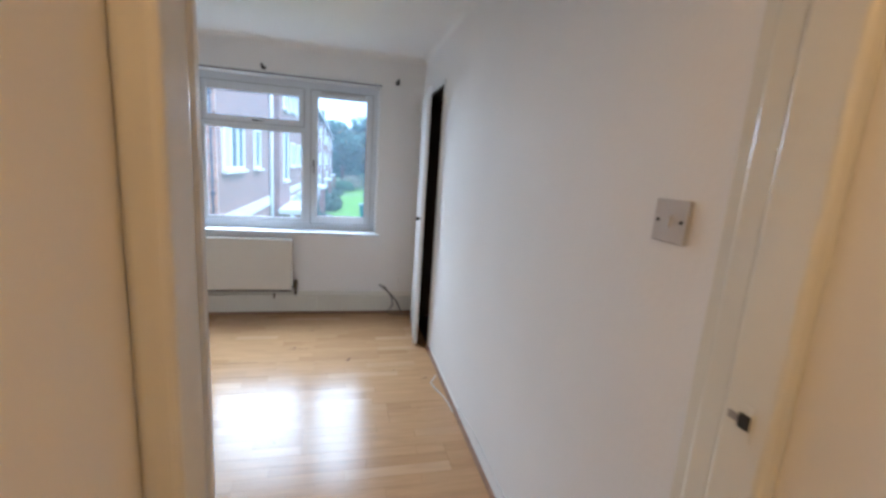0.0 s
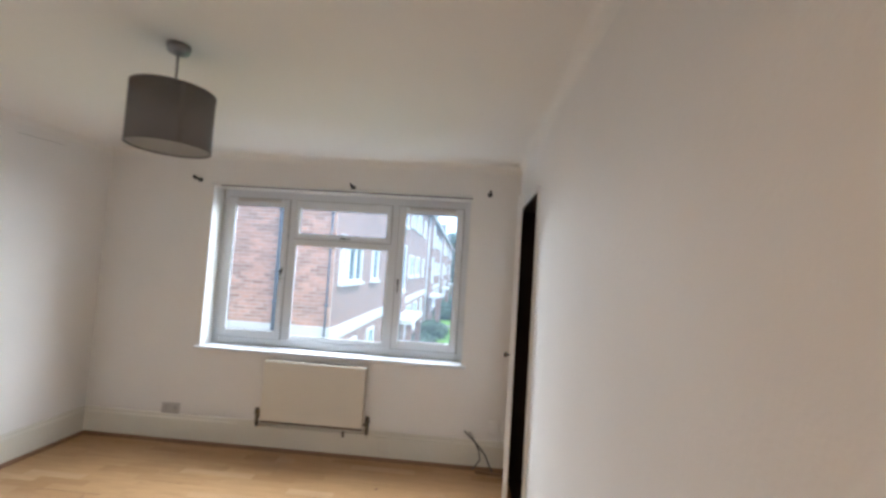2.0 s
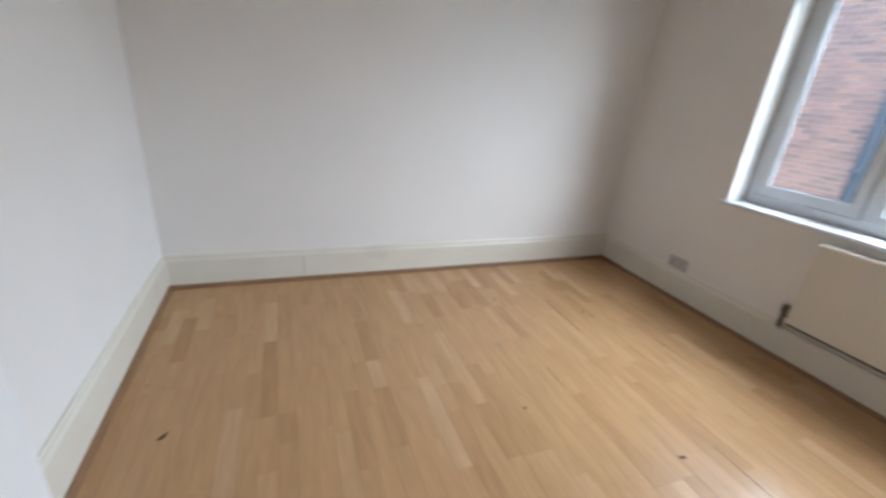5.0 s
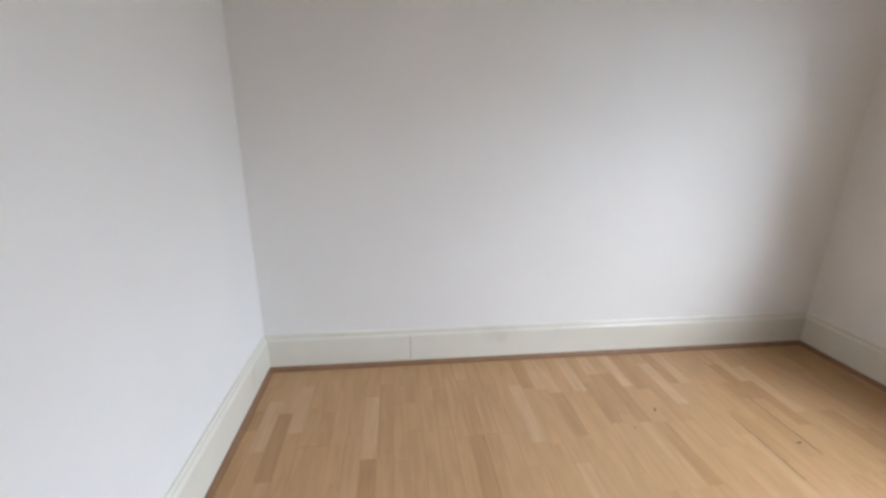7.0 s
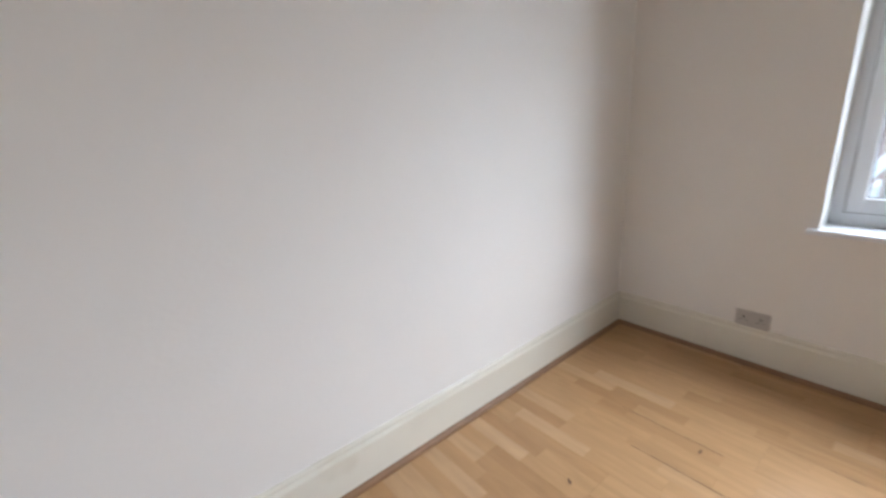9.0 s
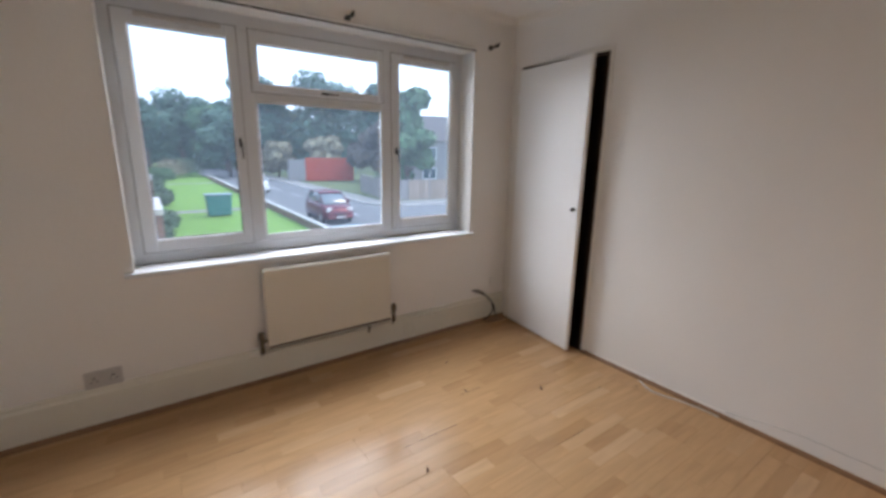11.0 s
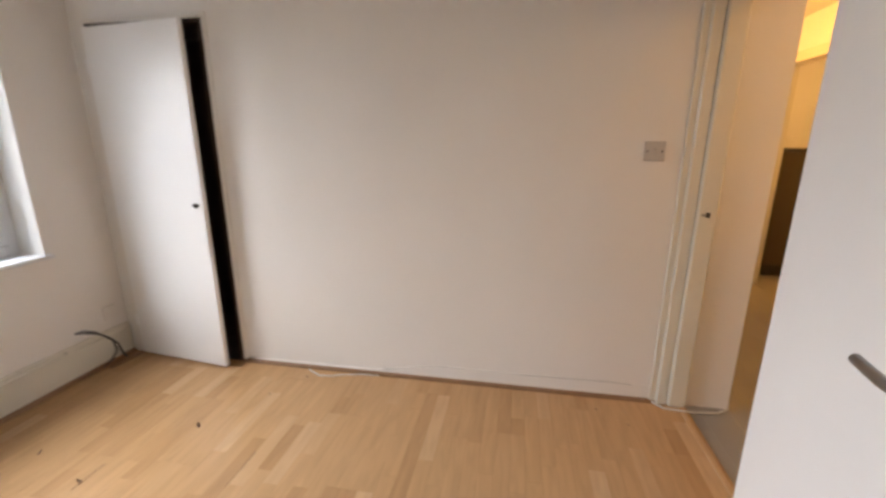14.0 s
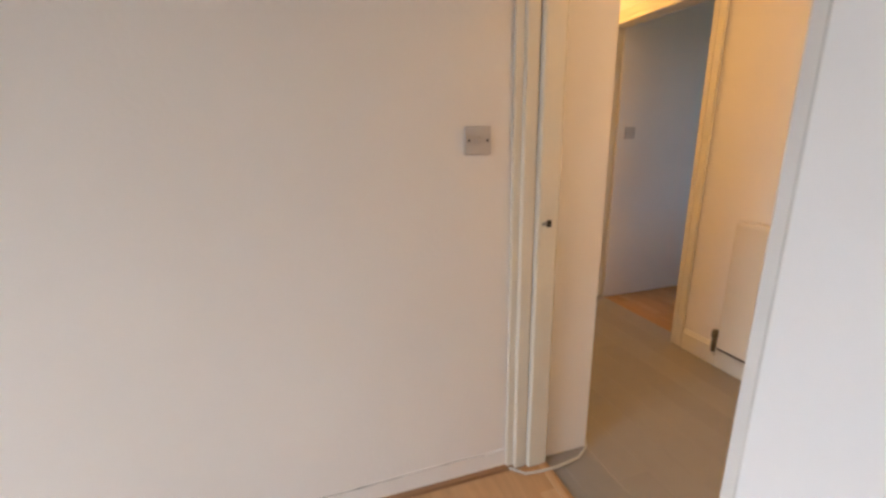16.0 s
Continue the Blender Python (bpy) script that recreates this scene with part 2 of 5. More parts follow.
arc = [(0, 0), (0, -0.055)] + [(0.055 - 0.055 * math.cos(a), -0.055 + 0.055 * math.sin(a)) for a in [radians(15 * k) for k in range(1, 6)]] + [(0.055, 0)]
for s, e, ac in (((XL, YW, H), (0, YW, H), (0, -1, 0)), ((XL, 0, H), (XL, YW, H), (1, 0, 0)), ((0, 0, H), (0, YW, H), (-1, 0, 0)), ((XL, 0, H), (0, 0, H), (0, 1, 0))):
    profile(cove, arc, s, e, ac)
structure("coving", cove, CEIL, "small plain white plaster coving", "coving")

# skirting, with an eased top, on three walls; a brown bead runs along the floor
SK = [(0, 0), (0, 0.206), (0.008, 0.206), (0.013, 0.198), (0.013, 0.186), (0.02, 0.172), (0.02, 0)]
for name, s, e, ac in (("baseboard_window", (XL, YW, 0), (-0.01, YW, 0), (0, -1, 0)), ("baseboard_left", (XL, 0, 0), (XL, YW - 0.02, 0), (1, 0, 0)), ("baseboard_back", (XL + 0.02, 0, 0), (-0.905, 0, 0), (0, 1, 0))):
    structure(name, profile(bmesh.new(), SK, s, e, ac), GLOSS_CREAM, "cream gloss-painted tall wooden skirting board", "skirting")
BD = [(0, 0), (0, 0.023), (0.008, 0.021), (0.017, 0.012), (0.02, 0)]
bead = bmesh.new()
for s, e, ac in (((XL + 0.02, YW - 0.02, 0), (-0.01, YW - 0.02, 0), (0, -1, 0)), ((XL + 0.02, 0.02, 0), (XL + 0.02, YW - 0.02, 0), (1, 0, 0)), ((XL + 0.02, 0.02, 0), (-0.905, 0.02, 0), (0, 1, 0)), ((0, -0.04, 0), (0, CY0, 0), (-1, 0, 0))):
    profile(bead, BD, s, e, ac)
structure("floor_beading", bead, BEAD, "thin brown wooden bead along the floor edge", "trim")
# rough filled strip where a skirting was taken off
rough = bmesh.new()


def filler_top(y):
    """Height of the rough edge: low by the cupboard, about nine centimetres from the middle of the wall on."""
    rise = min(1.0, max(0.0, (1.56 - y) / 0.4))
    return 0.026 + 0.064 * rise * rise * (3 - 2 * rise) + 0.012 * noise.noise((y * 2.3, 3.1, 0)) + 0.006 * noise.noise((y * 11, 1.1, 0))


for k in range(92):
    y0, y1 = k * 0.025, k * 0.025 + 0.025
    h, h2 = filler_top(y0), filler_top(y1)
    v = [rough.verts.new(p) for p in ((-0.006, y0, 0), (-0.006, y1, 0), (-0.004, y1, h2), (-0.004, y0, h), (0.0, y0, h + 0.003), (0.0, y1, h2 + 0.003))]
    rough.faces.new((v[3], v[2], v[1], v[0]))
    rough.faces.new((v[4], v[5], v[2], v[3]))
bmesh.ops.remove_doubles(rough, verts=rough.verts, dist=0.0005)
crack = bmesh.new()
tube(crack, [(-0.0035, k * 0.04, filler_top(k * 0.04) + 0.001) for k in range(3, 38)], [0.001 + 0.0032 * abs(noise.noise((k * 0.37, 0, 5))) for k in range(3, 38)], 6)
GREY_LINE = mat("grey_line", (0.36, 0.345, 0.32), 0.9, 0.2, 25, 0.2, 90)
structure("filler_edge", crack, GREY_LINE, "grey uneven edge along the plaster filler", "trim")
hairline = bmesh.new()
tube(hairline, [(XL, 2.48 + 0.03 * k, 2.155 + 0.007 * noise.noise((k * 0.6, 2, 0)) + 0.0012 * k) for k in range(11)], 0.0016, 6)
structure("hairline_crack", hairline, GREY_LINE, "fine crack in the plaster below the ceiling", "crack")
joint = bmesh.new()
box(joint, (XL + 0.019, 0.765, 0.03), (XL + 0.0212, 0.7685, 0.17))
structure("baseboard_joint", joint, GREY_LINE, "open joint between two lengths of skirting", "joint")
structure("filler_strip", rough, WALL, "uneven plaster filler along the bottom of the wall", "trim")

# ---- window ----
win = thing("window_1", "white plastic window with a top light between two casements", "window", pose(0, 0, 0), kind="structure")
FY0, FY1 = 3.335, 3.372
wf = bmesh.new()
for a, b in (((WX0, WZ0), (WX0 + 0.062, WZ1)), ((WX1 - 0.062, WZ0), (WX1, WZ1)), ((WX0 + 0.062, WZ0), (WX1 - 0.062, WZ0 + 0.068)), ((WX0 + 0.062, WZ1 - 0.075), (WX1 - 0.062, WZ1)), ((-1.868, WZ0 + 0.068), (-1.79, WZ1 - 0.075)), ((-1.02, WZ0 + 0.068), (-0.942, WZ1 - 0.075)), ((-1.79, 1.585), (-1.02, 1.638))):
    box(wf, (a[0], FY0, a[1]), (b[0], FY1, b[1]), 0.004)
part("window_frame", wf, UPVC, win)


def sash(x0, x1, z0, z1, gx0, gx1, gz0, gz1):
    """An opening sash: its frame, gasket and pane."""
    bm = bmesh.new()
    y0, y1 = FY0 - 0.014, FY1 - 0.019
    for a, b in (((x0, z0), (gx0, z1)), ((gx1, z0), (x1, z1)), ((gx0, z0), (gx1, gz0)), ((gx0, gz1), (gx1, z1))):
        box(bm, (a[0], y0, a[1]), (b[0], y1, b[1]), 0.005)
    s = part("sash", bm, UPVC, win)
    gk = bmesh.new()
    for a, b in (((gx0, gz0), (gx0 + 0.004, gz1)), ((gx1 - 0.004, gz0), (gx1, gz1)), ((gx0, gz0), (gx1, gz0 + 0.004)), ((gx0, gz1 - 0.004), (gx1, gz1))):
        box(gk, (a[0], y0 + 0.012, a[1]), (b[0], y0 + 0.018, b[1]))
    part("gasket", gk, RUBBER, s)
    # grey seal strips that paint in the shadowed joint between sash and frame
    jt = bmesh.new()
    for a, b in (((x0 - 0.004, z0 - 0.004), (x0, z1 + 0.004)), ((x1, z0 - 0.004), (x1 + 0.004, z1 + 0.004)), ((x0, z0 - 0.004), (x1, z0)), ((x0, z1), (x1, z1 + 0.004))):
        box(jt, (a[0], FY0 - 0.003, a[1]), (b[0], FY0 + 0.004, b[1]))
    part("outer_gasket", jt, SEAL_SHADE, s, "grey seal line round the sash with the joint's shade painted in")
    pane(gx0, gx1, gz0, gz1, s)
    return s


def pane(x0, x1, z0, z1, parent):
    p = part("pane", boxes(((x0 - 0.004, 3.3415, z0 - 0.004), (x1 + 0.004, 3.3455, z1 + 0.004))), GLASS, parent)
    p.visible_shadow = False


def latch(x, z, turned, parent):
    """A lever catch: plate, boss and arm."""
    bm = bmesh.new()
    y = FY0 - 0.014
    if turned:
        box(bm, (x - 0.024, y - 0.009, z - 0.007), (x + 0.024, y, z + 0.007), 0.003)
        tube(bm, [(x, y - 0.01, z), (x, y - 0.03, z)], 0.006)
        tube(bm, [(x, y - 0.026, z), (x + 0.05, y - 0.03, z - 0.004), (x + 0.075, y - 0.026, z - 0.002)], [0.006, 0.0042, 0.0036])
    else:
        box(bm, (x - 0.007, y - 0.009, z - 0.024), (x + 0.007, y, z + 0.024), 0.003)
        tube(bm, [(x, y - 0.01, z), (x, y - 0.03, z)], 0.006)
        tube(bm, [(x, y - 0.026, z), (x + 0.004, y - 0.03, z - 0.05), (x + 0.004, y - 0.026, z - 0.085)], [0.006, 0.0042, 0.0036])
    part("catch", bm, DARK, parent, "dark metal lever catch")


s1 = sash(WX0 + 0.055, -1.86, WZ0 + 0.06, WZ1 - 0.068, -2.315, -1.908, 0.866, 1.878)
s2 = sash(-0.95, WX1 - 0.055, WZ0 + 0.06, WZ1 - 0.068, -0.893, -0.482, 0.868, 1.884)
s3 = sash(-1.80, -1.01, 1.63, WZ1 - 0.068, -1.762, -1.048, 1.674, 1.872)
pane(-1.79, -1.02, WZ0 + 0.068, 1.585, win)
inner = bmesh.new()
for a, b in (((-1.79, 0.808), (-1.778, 1.585)), ((-1.032, 0.808), (-1.02, 1.585)), ((-1.778, 0.808), (-1.032, 0.842)), ((-1.778, 1.573), (-1.032, 1.585))):
    box(inner, (a[0], 3.3325, a[1]), (b[0], 3.341, b[1]), 0.003)
part("glazing_bead", inner, UPVC, win)
latch(-1.885, 1.36, False, s1)
latch(-0.925, 1.33, False, s2)
latch(-1.40, 1.65, True, s3)
for x0, x1, s in ((-2.29, -1.93, s1), (-0.87, -0.50, s2)):
    bm = boxes(((x0, FY0 - 0.03, 1.912), (x1, FY0 - 0.014, 1.936)), bevel=0.004)
    for k in range(9):
        xx = x0 + 0.025 + k * (x1 - x0 - 0.05) / 8
        box(bm, (xx - 0.012, FY0 - 0.033, 1.916), (xx + 0.012, FY0 - 0.03, 1.922))
    part("trickle_vent", bm, PLASTIC, s, "grey plastic trickle vent")
sill = bmesh.new()
box(sill, (WX0 - 0.035, YW - 0.025, WZ0 - 0.022), (WX1 + 0.03, FY0, WZ0 + 0.002), 0.006, 2)
part("window_sill", sill, UPVC, win, "white plastic window board")
rev = boxes(((WX0 - 0.002, YW - 0.004, WZ0), (WX0 + 0.006, FY0, WZ1)), ((WX1 - 0.006, YW - 0.004, WZ0), (WX1 + 0.002, FY0, WZ1)), ((WX0, YW - 0.004, WZ1 - 0.006), (WX1, FY0, WZ1 + 0.002)))
part("reveal_lining", rev, GLOSS_WHITE, win)
batten = bmesh.new()
box(batten, (WX0 - 0.03, YW - 0.012, WZ1 + 0.004), (WX1 + 0.01, YW, WZ1 + 0.022), 0.003)
# solid dark strip on the wall, painting the batten's shadow line
structure("batten_gap_shade", boxes(((WX0 + 0.06, YW - 0.005, WZ1 - 0.006), (WX1 + 0.005, YW - 0.001, WZ1 + 0.0035))), DARKWOOD_SHADE, "dark strip painted in for the shadowed gap under the batten", "gap")
structure("window_batten", batten, GLOSS_WHITE, "thin white batten along the top of the window opening", "trim")


def bracket(x):
    t = thing("curtain_bracket", "small dark metal curtain pole bracket on the wall", "bracket", pose(x, YW, 2.045), "curtain brackets")
    bm = bmesh.new()
    tube(bm, [(0, 0, 0), (0, -0.006, 0)], 0.018, 14)
    tube(bm, [(0, -0.004, 0), (0, -0.07, 0.004)], 0.006, 10)
    part("stem", bm, DARK, t)
    cup = bmesh.new()
    tube(cup, [(0.0, -0.072 - 0.014 * math.cos(a), 0.01 - 0.014 * math.sin(a)) for a in [radians(22 * k - 35) for k in range(12)]], 0.0065, 8)
    part("cup", cup, DARK, t)


for bx in (-2.545, -1.303, -0.238):
    bracket(bx)

# ---- radiator below the window ----


def radiator(m, w, z0, z1, label):
    """A panel radiator, front to -y, its back on the wall at y 0."""
    t = thing("radiator", label, "radiator", m)
    bm = bmesh.new()
    box(bm, (0, -0.068, z0), (w, -0.03, z1), 0.008, 2)
    part("panel", bm, RAD, t)
    top = bmesh.new()
    box(top, (0.006, -0.066, z1 - 0.004), (w - 0.006, -0.02, z1 + 0.006), 0.003)
    for k in range(int(w / 0.03)):
        xx = 0.02 + k * 0.03
        box(top, (xx, -0.058, z1 + 0.006), (xx + 0.018, -0.036, z1 + 0.008))
    part("grille", top, RAD, t)
    # bottom seam coloured dark to draw the shadow below the panel
    seam = bmesh.new()
    box(seam, (0.003, -0.066, z0 - 0.010), (w - 0.003, -0.034, z0 + 0.001), 0.003)
    part("bottom_seam", seam, SEAM_SHADE, t, "lower edge painted dark as the shadow line under the radiator")
    for x in (0.15, w - 0.15):
        part("wall_bracket", boxes(((x - 0.02, -0.032, z0 + 0.05), (x + 0.02, 0, z1 - 0.05))), RAD, t)
    for x, sgn in ((-0.03, -1), (w + 0.03, 1)):
        v = bmesh.new()
        tube(v, [(x - sgn * 0.04, -0.046, z0 + 0.03), (x, -0.046, z0 + 0.03)], 0.010, 12)
        tube(v, [(x, -0.046, z0 - 0.04), (x, -0.046, z0 + 0.036)], [0.012, 0.013], 12)
        tube(v, [(x, -0.046, z0 + 0.036), (x, -0.046, z0 + 0.05), (x, -0.046, z0 + 0.085), (x, -0.046, z0 + 0.09)], [0.012, 0.019, 0.017, 0.010], 14)
        part("valve", v, BRASS, t, "tarnished metal radiator valve")
        pp = bmesh.new()
        tube(pp, [(x, -0.046, z0 - 0.04), (x, -0.042, z0 - 0.055), (x, -0.032, z0 - 0.06)], 0.0075, 10)
        part("pipe_elbow", pp, GLOSS_CREAM, t)
    return t


radiator(pose(-1.868, YW, 0), 0.785, 0.23, 0.674, "cream single-panel radiator on the wall under the window")
pipe = bmesh.new()
tube(pipe, [(-1.91, YW - 0.032, 0.182), (-1.2, YW - 0.032, 0.18), (-0.42, YW - 0.032, 0.185), (-0.4, YW - 0.01, 0.185)], 0.0075, 10)
tagged(part("heating_pipe", pipe, GLOSS_CREAM), "cream-painted heating pipe along the skirting", "pipe")


def socket(m):
    t = thing("double_socket", "white double plug socket above the skirting", "socket", m)
    bm = bmesh.new()
    box(bm, (-0.073, -0.012, -0.043), (0.073, 0, 0.043), 0.004, 2)
    part("faceplate", bm, PLASTIC, t)
    for x in (-0.036, 0.036):
        holes = boxes(((x - 0.004, -0.0135, 0.004), (x + 0.004, -0.0118, 0.014)), ((x - 0.015, -0.0135, -0.012), (x - 0.008, -0.0118, -0.007)), ((x + 0.008, -0.0135, -0.012), (x + 0.015, -0.0118, -0.007)))
        part("pin_holes", holes, DARK, t)
        part("rocker", boxes(((x - 0.006, -0.017, 0.02), (x + 0.006, -0.011, 0.036)), bevel=0.0015), PLASTIC, t)


socket(pose(-2.605, YW, 0.247))

plate = thing("blanking_plate", "painted-over blank plate on the cream skirting board", "outlet plate", pose(-0.918, YW - 0.02, 0.108))
part("faceplate", boxes(((-0.045, -0.006, -0.045), (0.045, 0.002, 0.045)), bevel=0.004), GLOSS_CREAM, plate)
for x in (-0.03, 0.03):
    sc = bmesh.new()
    tube(sc, [(x, -0.006, 0), (x, -0.0072, 0)], 0.004, 10)
    part("screw", sc, GLOSS_CREAM, plate)
clip = thing("pipe_clip", "small dark clip holding the pipe under the radiator", "pipe clip", pose(-1.232, YW - 0.032, 0.18))
pc = bmesh.new()
tube(pc, [(-0.009, 0, 0), (0.009, 0, 0)], 0.0125, 14)
box(pc, (-0.008, -0.006, -0.03), (0.008, 0.006, -0.008), 0.002)
part("ring", pc, BRASS, clip)

# loose cable end in the window corner
loose = thing("loose_cable", "dark loose cable end coming out of the wall", "cable", pose(0, 0, 0))
cb = bmesh.new()
tube(cb, [(-0.32, YW, 0.262), (-0.315, YW - 0.05, 0.268), (-0.275, YW - 0.09, 0.25), (-0.225, YW - 0.10, 0.205), (-0.17, YW - 0.09, 0.14), (-0.135, YW - 0.07, 0.06), (-0.11, YW - 0.07, 0.012)], 0.006, 8)
part("cable", cb, CABLE_GREY, loose)
cb = bmesh.new()
tube(cb, [(-0.29, YW - 0.01, 0.262), (-0.27, YW - 0.07, 0.258), (-0.22, YW - 0.12, 0.185), (-0.205, YW - 0.12, 0.115), (-0.235, YW - 0.10, 0.06), (-0.255, YW - 0.06, 0.02)], 0.005, 8)
part("cable", cb, CABLE_GREY, loose)
cb = bmesh.new()
tube(cb, [(-0.325, YW - 0.04, 0.275), (-0.32, YW - 0.075, 0.285)], 0.009, 8)
part("plug_end", cb, STEEL, loose)
outlet = thing("cable_outlet", "small white blank outlet plate in the window corner", "outlet plate", pose(-0.11, YW, 0.31))
part("faceplate", boxes(((-0.04, -0.01, -0.04), (0.04, 0, 0.04)), bevel=0.003), WALL, outlet)

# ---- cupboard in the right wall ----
# near-black boards carry the cupboard's darkness in their colour
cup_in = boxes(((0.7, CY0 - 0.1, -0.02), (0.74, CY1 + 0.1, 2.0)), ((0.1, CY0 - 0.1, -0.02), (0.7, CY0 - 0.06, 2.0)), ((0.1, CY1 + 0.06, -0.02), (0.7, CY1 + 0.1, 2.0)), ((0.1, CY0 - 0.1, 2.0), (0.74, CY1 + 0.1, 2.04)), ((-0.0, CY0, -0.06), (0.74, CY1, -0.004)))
structure("cupboard_interior", cup_in, DARKWOOD_SHADE, "inside of the wall cupboard, its darkness painted in", "cupboard inside")
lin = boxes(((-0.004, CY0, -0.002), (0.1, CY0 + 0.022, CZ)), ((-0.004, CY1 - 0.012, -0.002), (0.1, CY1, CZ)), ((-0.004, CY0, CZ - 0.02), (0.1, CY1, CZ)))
structure("cupboard_lining", lin, DARKWOOD_SHADE, "dark wooden lining of the cupboard opening", "door lining")
trim = boxes(((-0.009, CY0 - 0.028, 0), (0, CY0, CZ + 0.028)), ((-0.009, CY0, CZ), (0, CY1 + 0.01, CZ + 0.024)), bevel=0.003)
structure("cupboard_trim", trim, WALL, "flush painted trim round the cupboard opening", "trim")
cupdoor = thing("cupboard_door", "plain white flush cupboard door standing ajar", "cupboard door", pose(-0.012, CY1 - 0.012, 0, 0, 0, -6.6))
leafb = bmesh.new()
box(leafb, (-0.022, -0.655, 0.014), (0.006, 0, 1.907), 0.003)
part("door_panel", leafb, DOOR_WHITE, cupdoor)
kn = bmesh.new()
tube(kn, [(-0.022, -0.625, 0.985), (-0.034, -0.625, 0.985), (-0.038, -0.625, 0.985), (-0.050, -0.625, 0.985), (-0.054, -0.625, 0.985)], [0.006, 0.006, 0.013, 0.014, 0.009], 14)
part("knob", kn, DARK, cupdoor, "small dark metal knob")
for z in (0.2, 1.68):
    part("hinge", boxes(((-0.028, -0.012, z), (-0.02, 0.012, z + 0.07)), bevel=0.002), DOOR_WHITE, cupdoor)

# ---- doorway to the hall, its frame and the open door ----
DX0, DX1, DZ = -0.801, -0.035, 1.895
fr = bmesh.new()
for a, b in (((DX1, -0.14, 0), (0.0, -0.055, DZ + 0.035)), ((-0.022, -0.055, 0), (0.0, 0.0, DZ + 0.035)), ((-0.84, -0.14, 0), (DX0, -0.064, DZ + 0.035)), ((-0.84, -0.056, 0), (-0.818, -0.036, DZ + 0.035)), ((DX0, -0.14, DZ), (DX1, -0.055, DZ + 0.035)), ((-0.818, -0.055, DZ + 0.014), (-0.022, 0.0, DZ + 0.035))):
    box(fr, a, b, 0.009, 3)
structure("door_frame", fr, GLOSS_CREAM, "thick cream gloss-painted wooden door frame", "door frame")
structure("door_stop", boxes(((-0.84, -0.022, 0), (-0.812, 0.0, DZ + 0.012)), bevel=0.004), GLOSS_WHITE, "white gloss-painted edge strip beside the open door", "door stop")
# dark strip set in the groove so its shade is in the colour
structure("groove_shade", boxes(((-0.839, -0.0355, 0), (-0.830, -0.0225, DZ + 0.012))), DARKWOOD_SHADE, "dark strip in the door frame groove, painting its shade", "groove")
arch = bmesh.new()
for a, b in (((-0.012, -0.03, 0), (0.0, 0.03, DZ + 0.08)), ((-0.905, 0.0, 0), (-0.845, 0.006, DZ + 0.075)), ((-0.845, 0.0, DZ + 0.02), (-0.012, 0.014, DZ + 0.075))):
    box(arch, a, b, 0.004, 2)
structure("architrave", arch, GLOSS_CREAM, "cream gloss-painted architrave round the doorway", "architrave")
strike = thing("strike_plate", "small dark metal strike plate let into the door frame", "strike plate", pose(DX1, -0.098, 1.0))
part("plate", boxes(((-0.0015, -0.014, -0.03), (0.001, 0.016, 0.03))), GLOSS_CREAM, strike)
part("keep", boxes(((-0.004, -0.010, -0.012), (0.0, 0.008, 0.012))), DARK, strike)
part("lip", boxes(((-0.004, 0.008, -0.006), (-0.001, 0.026, 0.006))), STEEL, strike)

door = thing("door_1", "white flush door standing wide open with a steel lever", "door", pose(-0.876, 0.014, 0, 0, 0, 169), kind="structure")
lf = bmesh.new()
box(lf, (0.0, -0.035, 0.012), (0.722, 0.005, DZ - 0.004), 0.003)
part("door_panel", lf, DOOR_WHITE, door)
for side, y0, yl in ((-1, -0.035, -0.10), (1, 0.005, 0.05)):
    hd = bmesh.new()
    tube(hd, [(0.655, y0, 0.99), (0.655, y0 + side * 0.008, 0.99)], 0.026, 20)
    tube(hd, [(0.655, y0, 0.99), (0.655, yl - side * 0.012, 0.99), (0.652, yl - side * 0.004, 0.99), (0.642, yl, 0.99), (0.60, yl, 0.985), (0.528, yl, 0.985)], [0.0095, 0.0095, 0.0095, 0.0095, 0.0095, 0.009], 14)
    part("door_handle", hd, STEEL, door, "brushed steel lever handle")
for z in (0.2, 1.62):
    hg = bmesh.new()
    tube(hg, [(-0.004, 0.008, z), (-0.004, 0.008, z + 0.09)], 0.006, 10)
    box(hg, (-0.002, -0.03, z), (0.0, 0.004, z + 0.09))
    part("hinge", hg, STEEL, door)


def light_switch(name, m, label):
    """A plate switch, its face to -x."""
    t = thing(name, label, "light switch", m)
    bm = bmesh.new()
    box(bm, (-0.0105, -0.0445, -0.0435), (0, 0.0445, 0.0435), 0.003, 2)
    part("faceplate", bm, PLASTIC, t)
    part("rocker", boxes(((-0.0165, -0.006, -0.012), (-0.010, 0.006, 0.012)), bevel=0.002), PLASTIC, t)
    for y in (-0.031, 0.031):
        s = bmesh.new()
        tube(s, [(-0.010, y, 0), (-0.0118, y, 0)], 0.0042, 12)
        part("screw", s, DARK, t)
    return t


light_switch("light_switch", pose(0, 0.152, 1.281), "grey-white single light switch on the wall by the door")

# ---- pendant lamp ----
pend = thing("pendant_lamp", "grey fabric drum pendant lamp hanging from the ceiling", "pendant lamp", pose(-1.57, 1.545, 0))
ro = bmesh.new()
tube(ro, [(0, 0, H), (0, 0, H - 0.012), (0, 0, H - 0.032), (0, 0, H - 0.04)], [0.043, 0.043, 0.036, 0.012], 28)
part("ceiling_rose", ro, STEEL, pend, "grey metal ceiling rose")
co = bmesh.new()
tube(co, [(0, 0, H - 0.035), (0, 0, 2.02)], 0.0045, 10)
part("cord", co, STEEL, pend)
sh = bmesh.new()
R, Z0, Z1, N = 0.145, 1.853, 2.078, 64
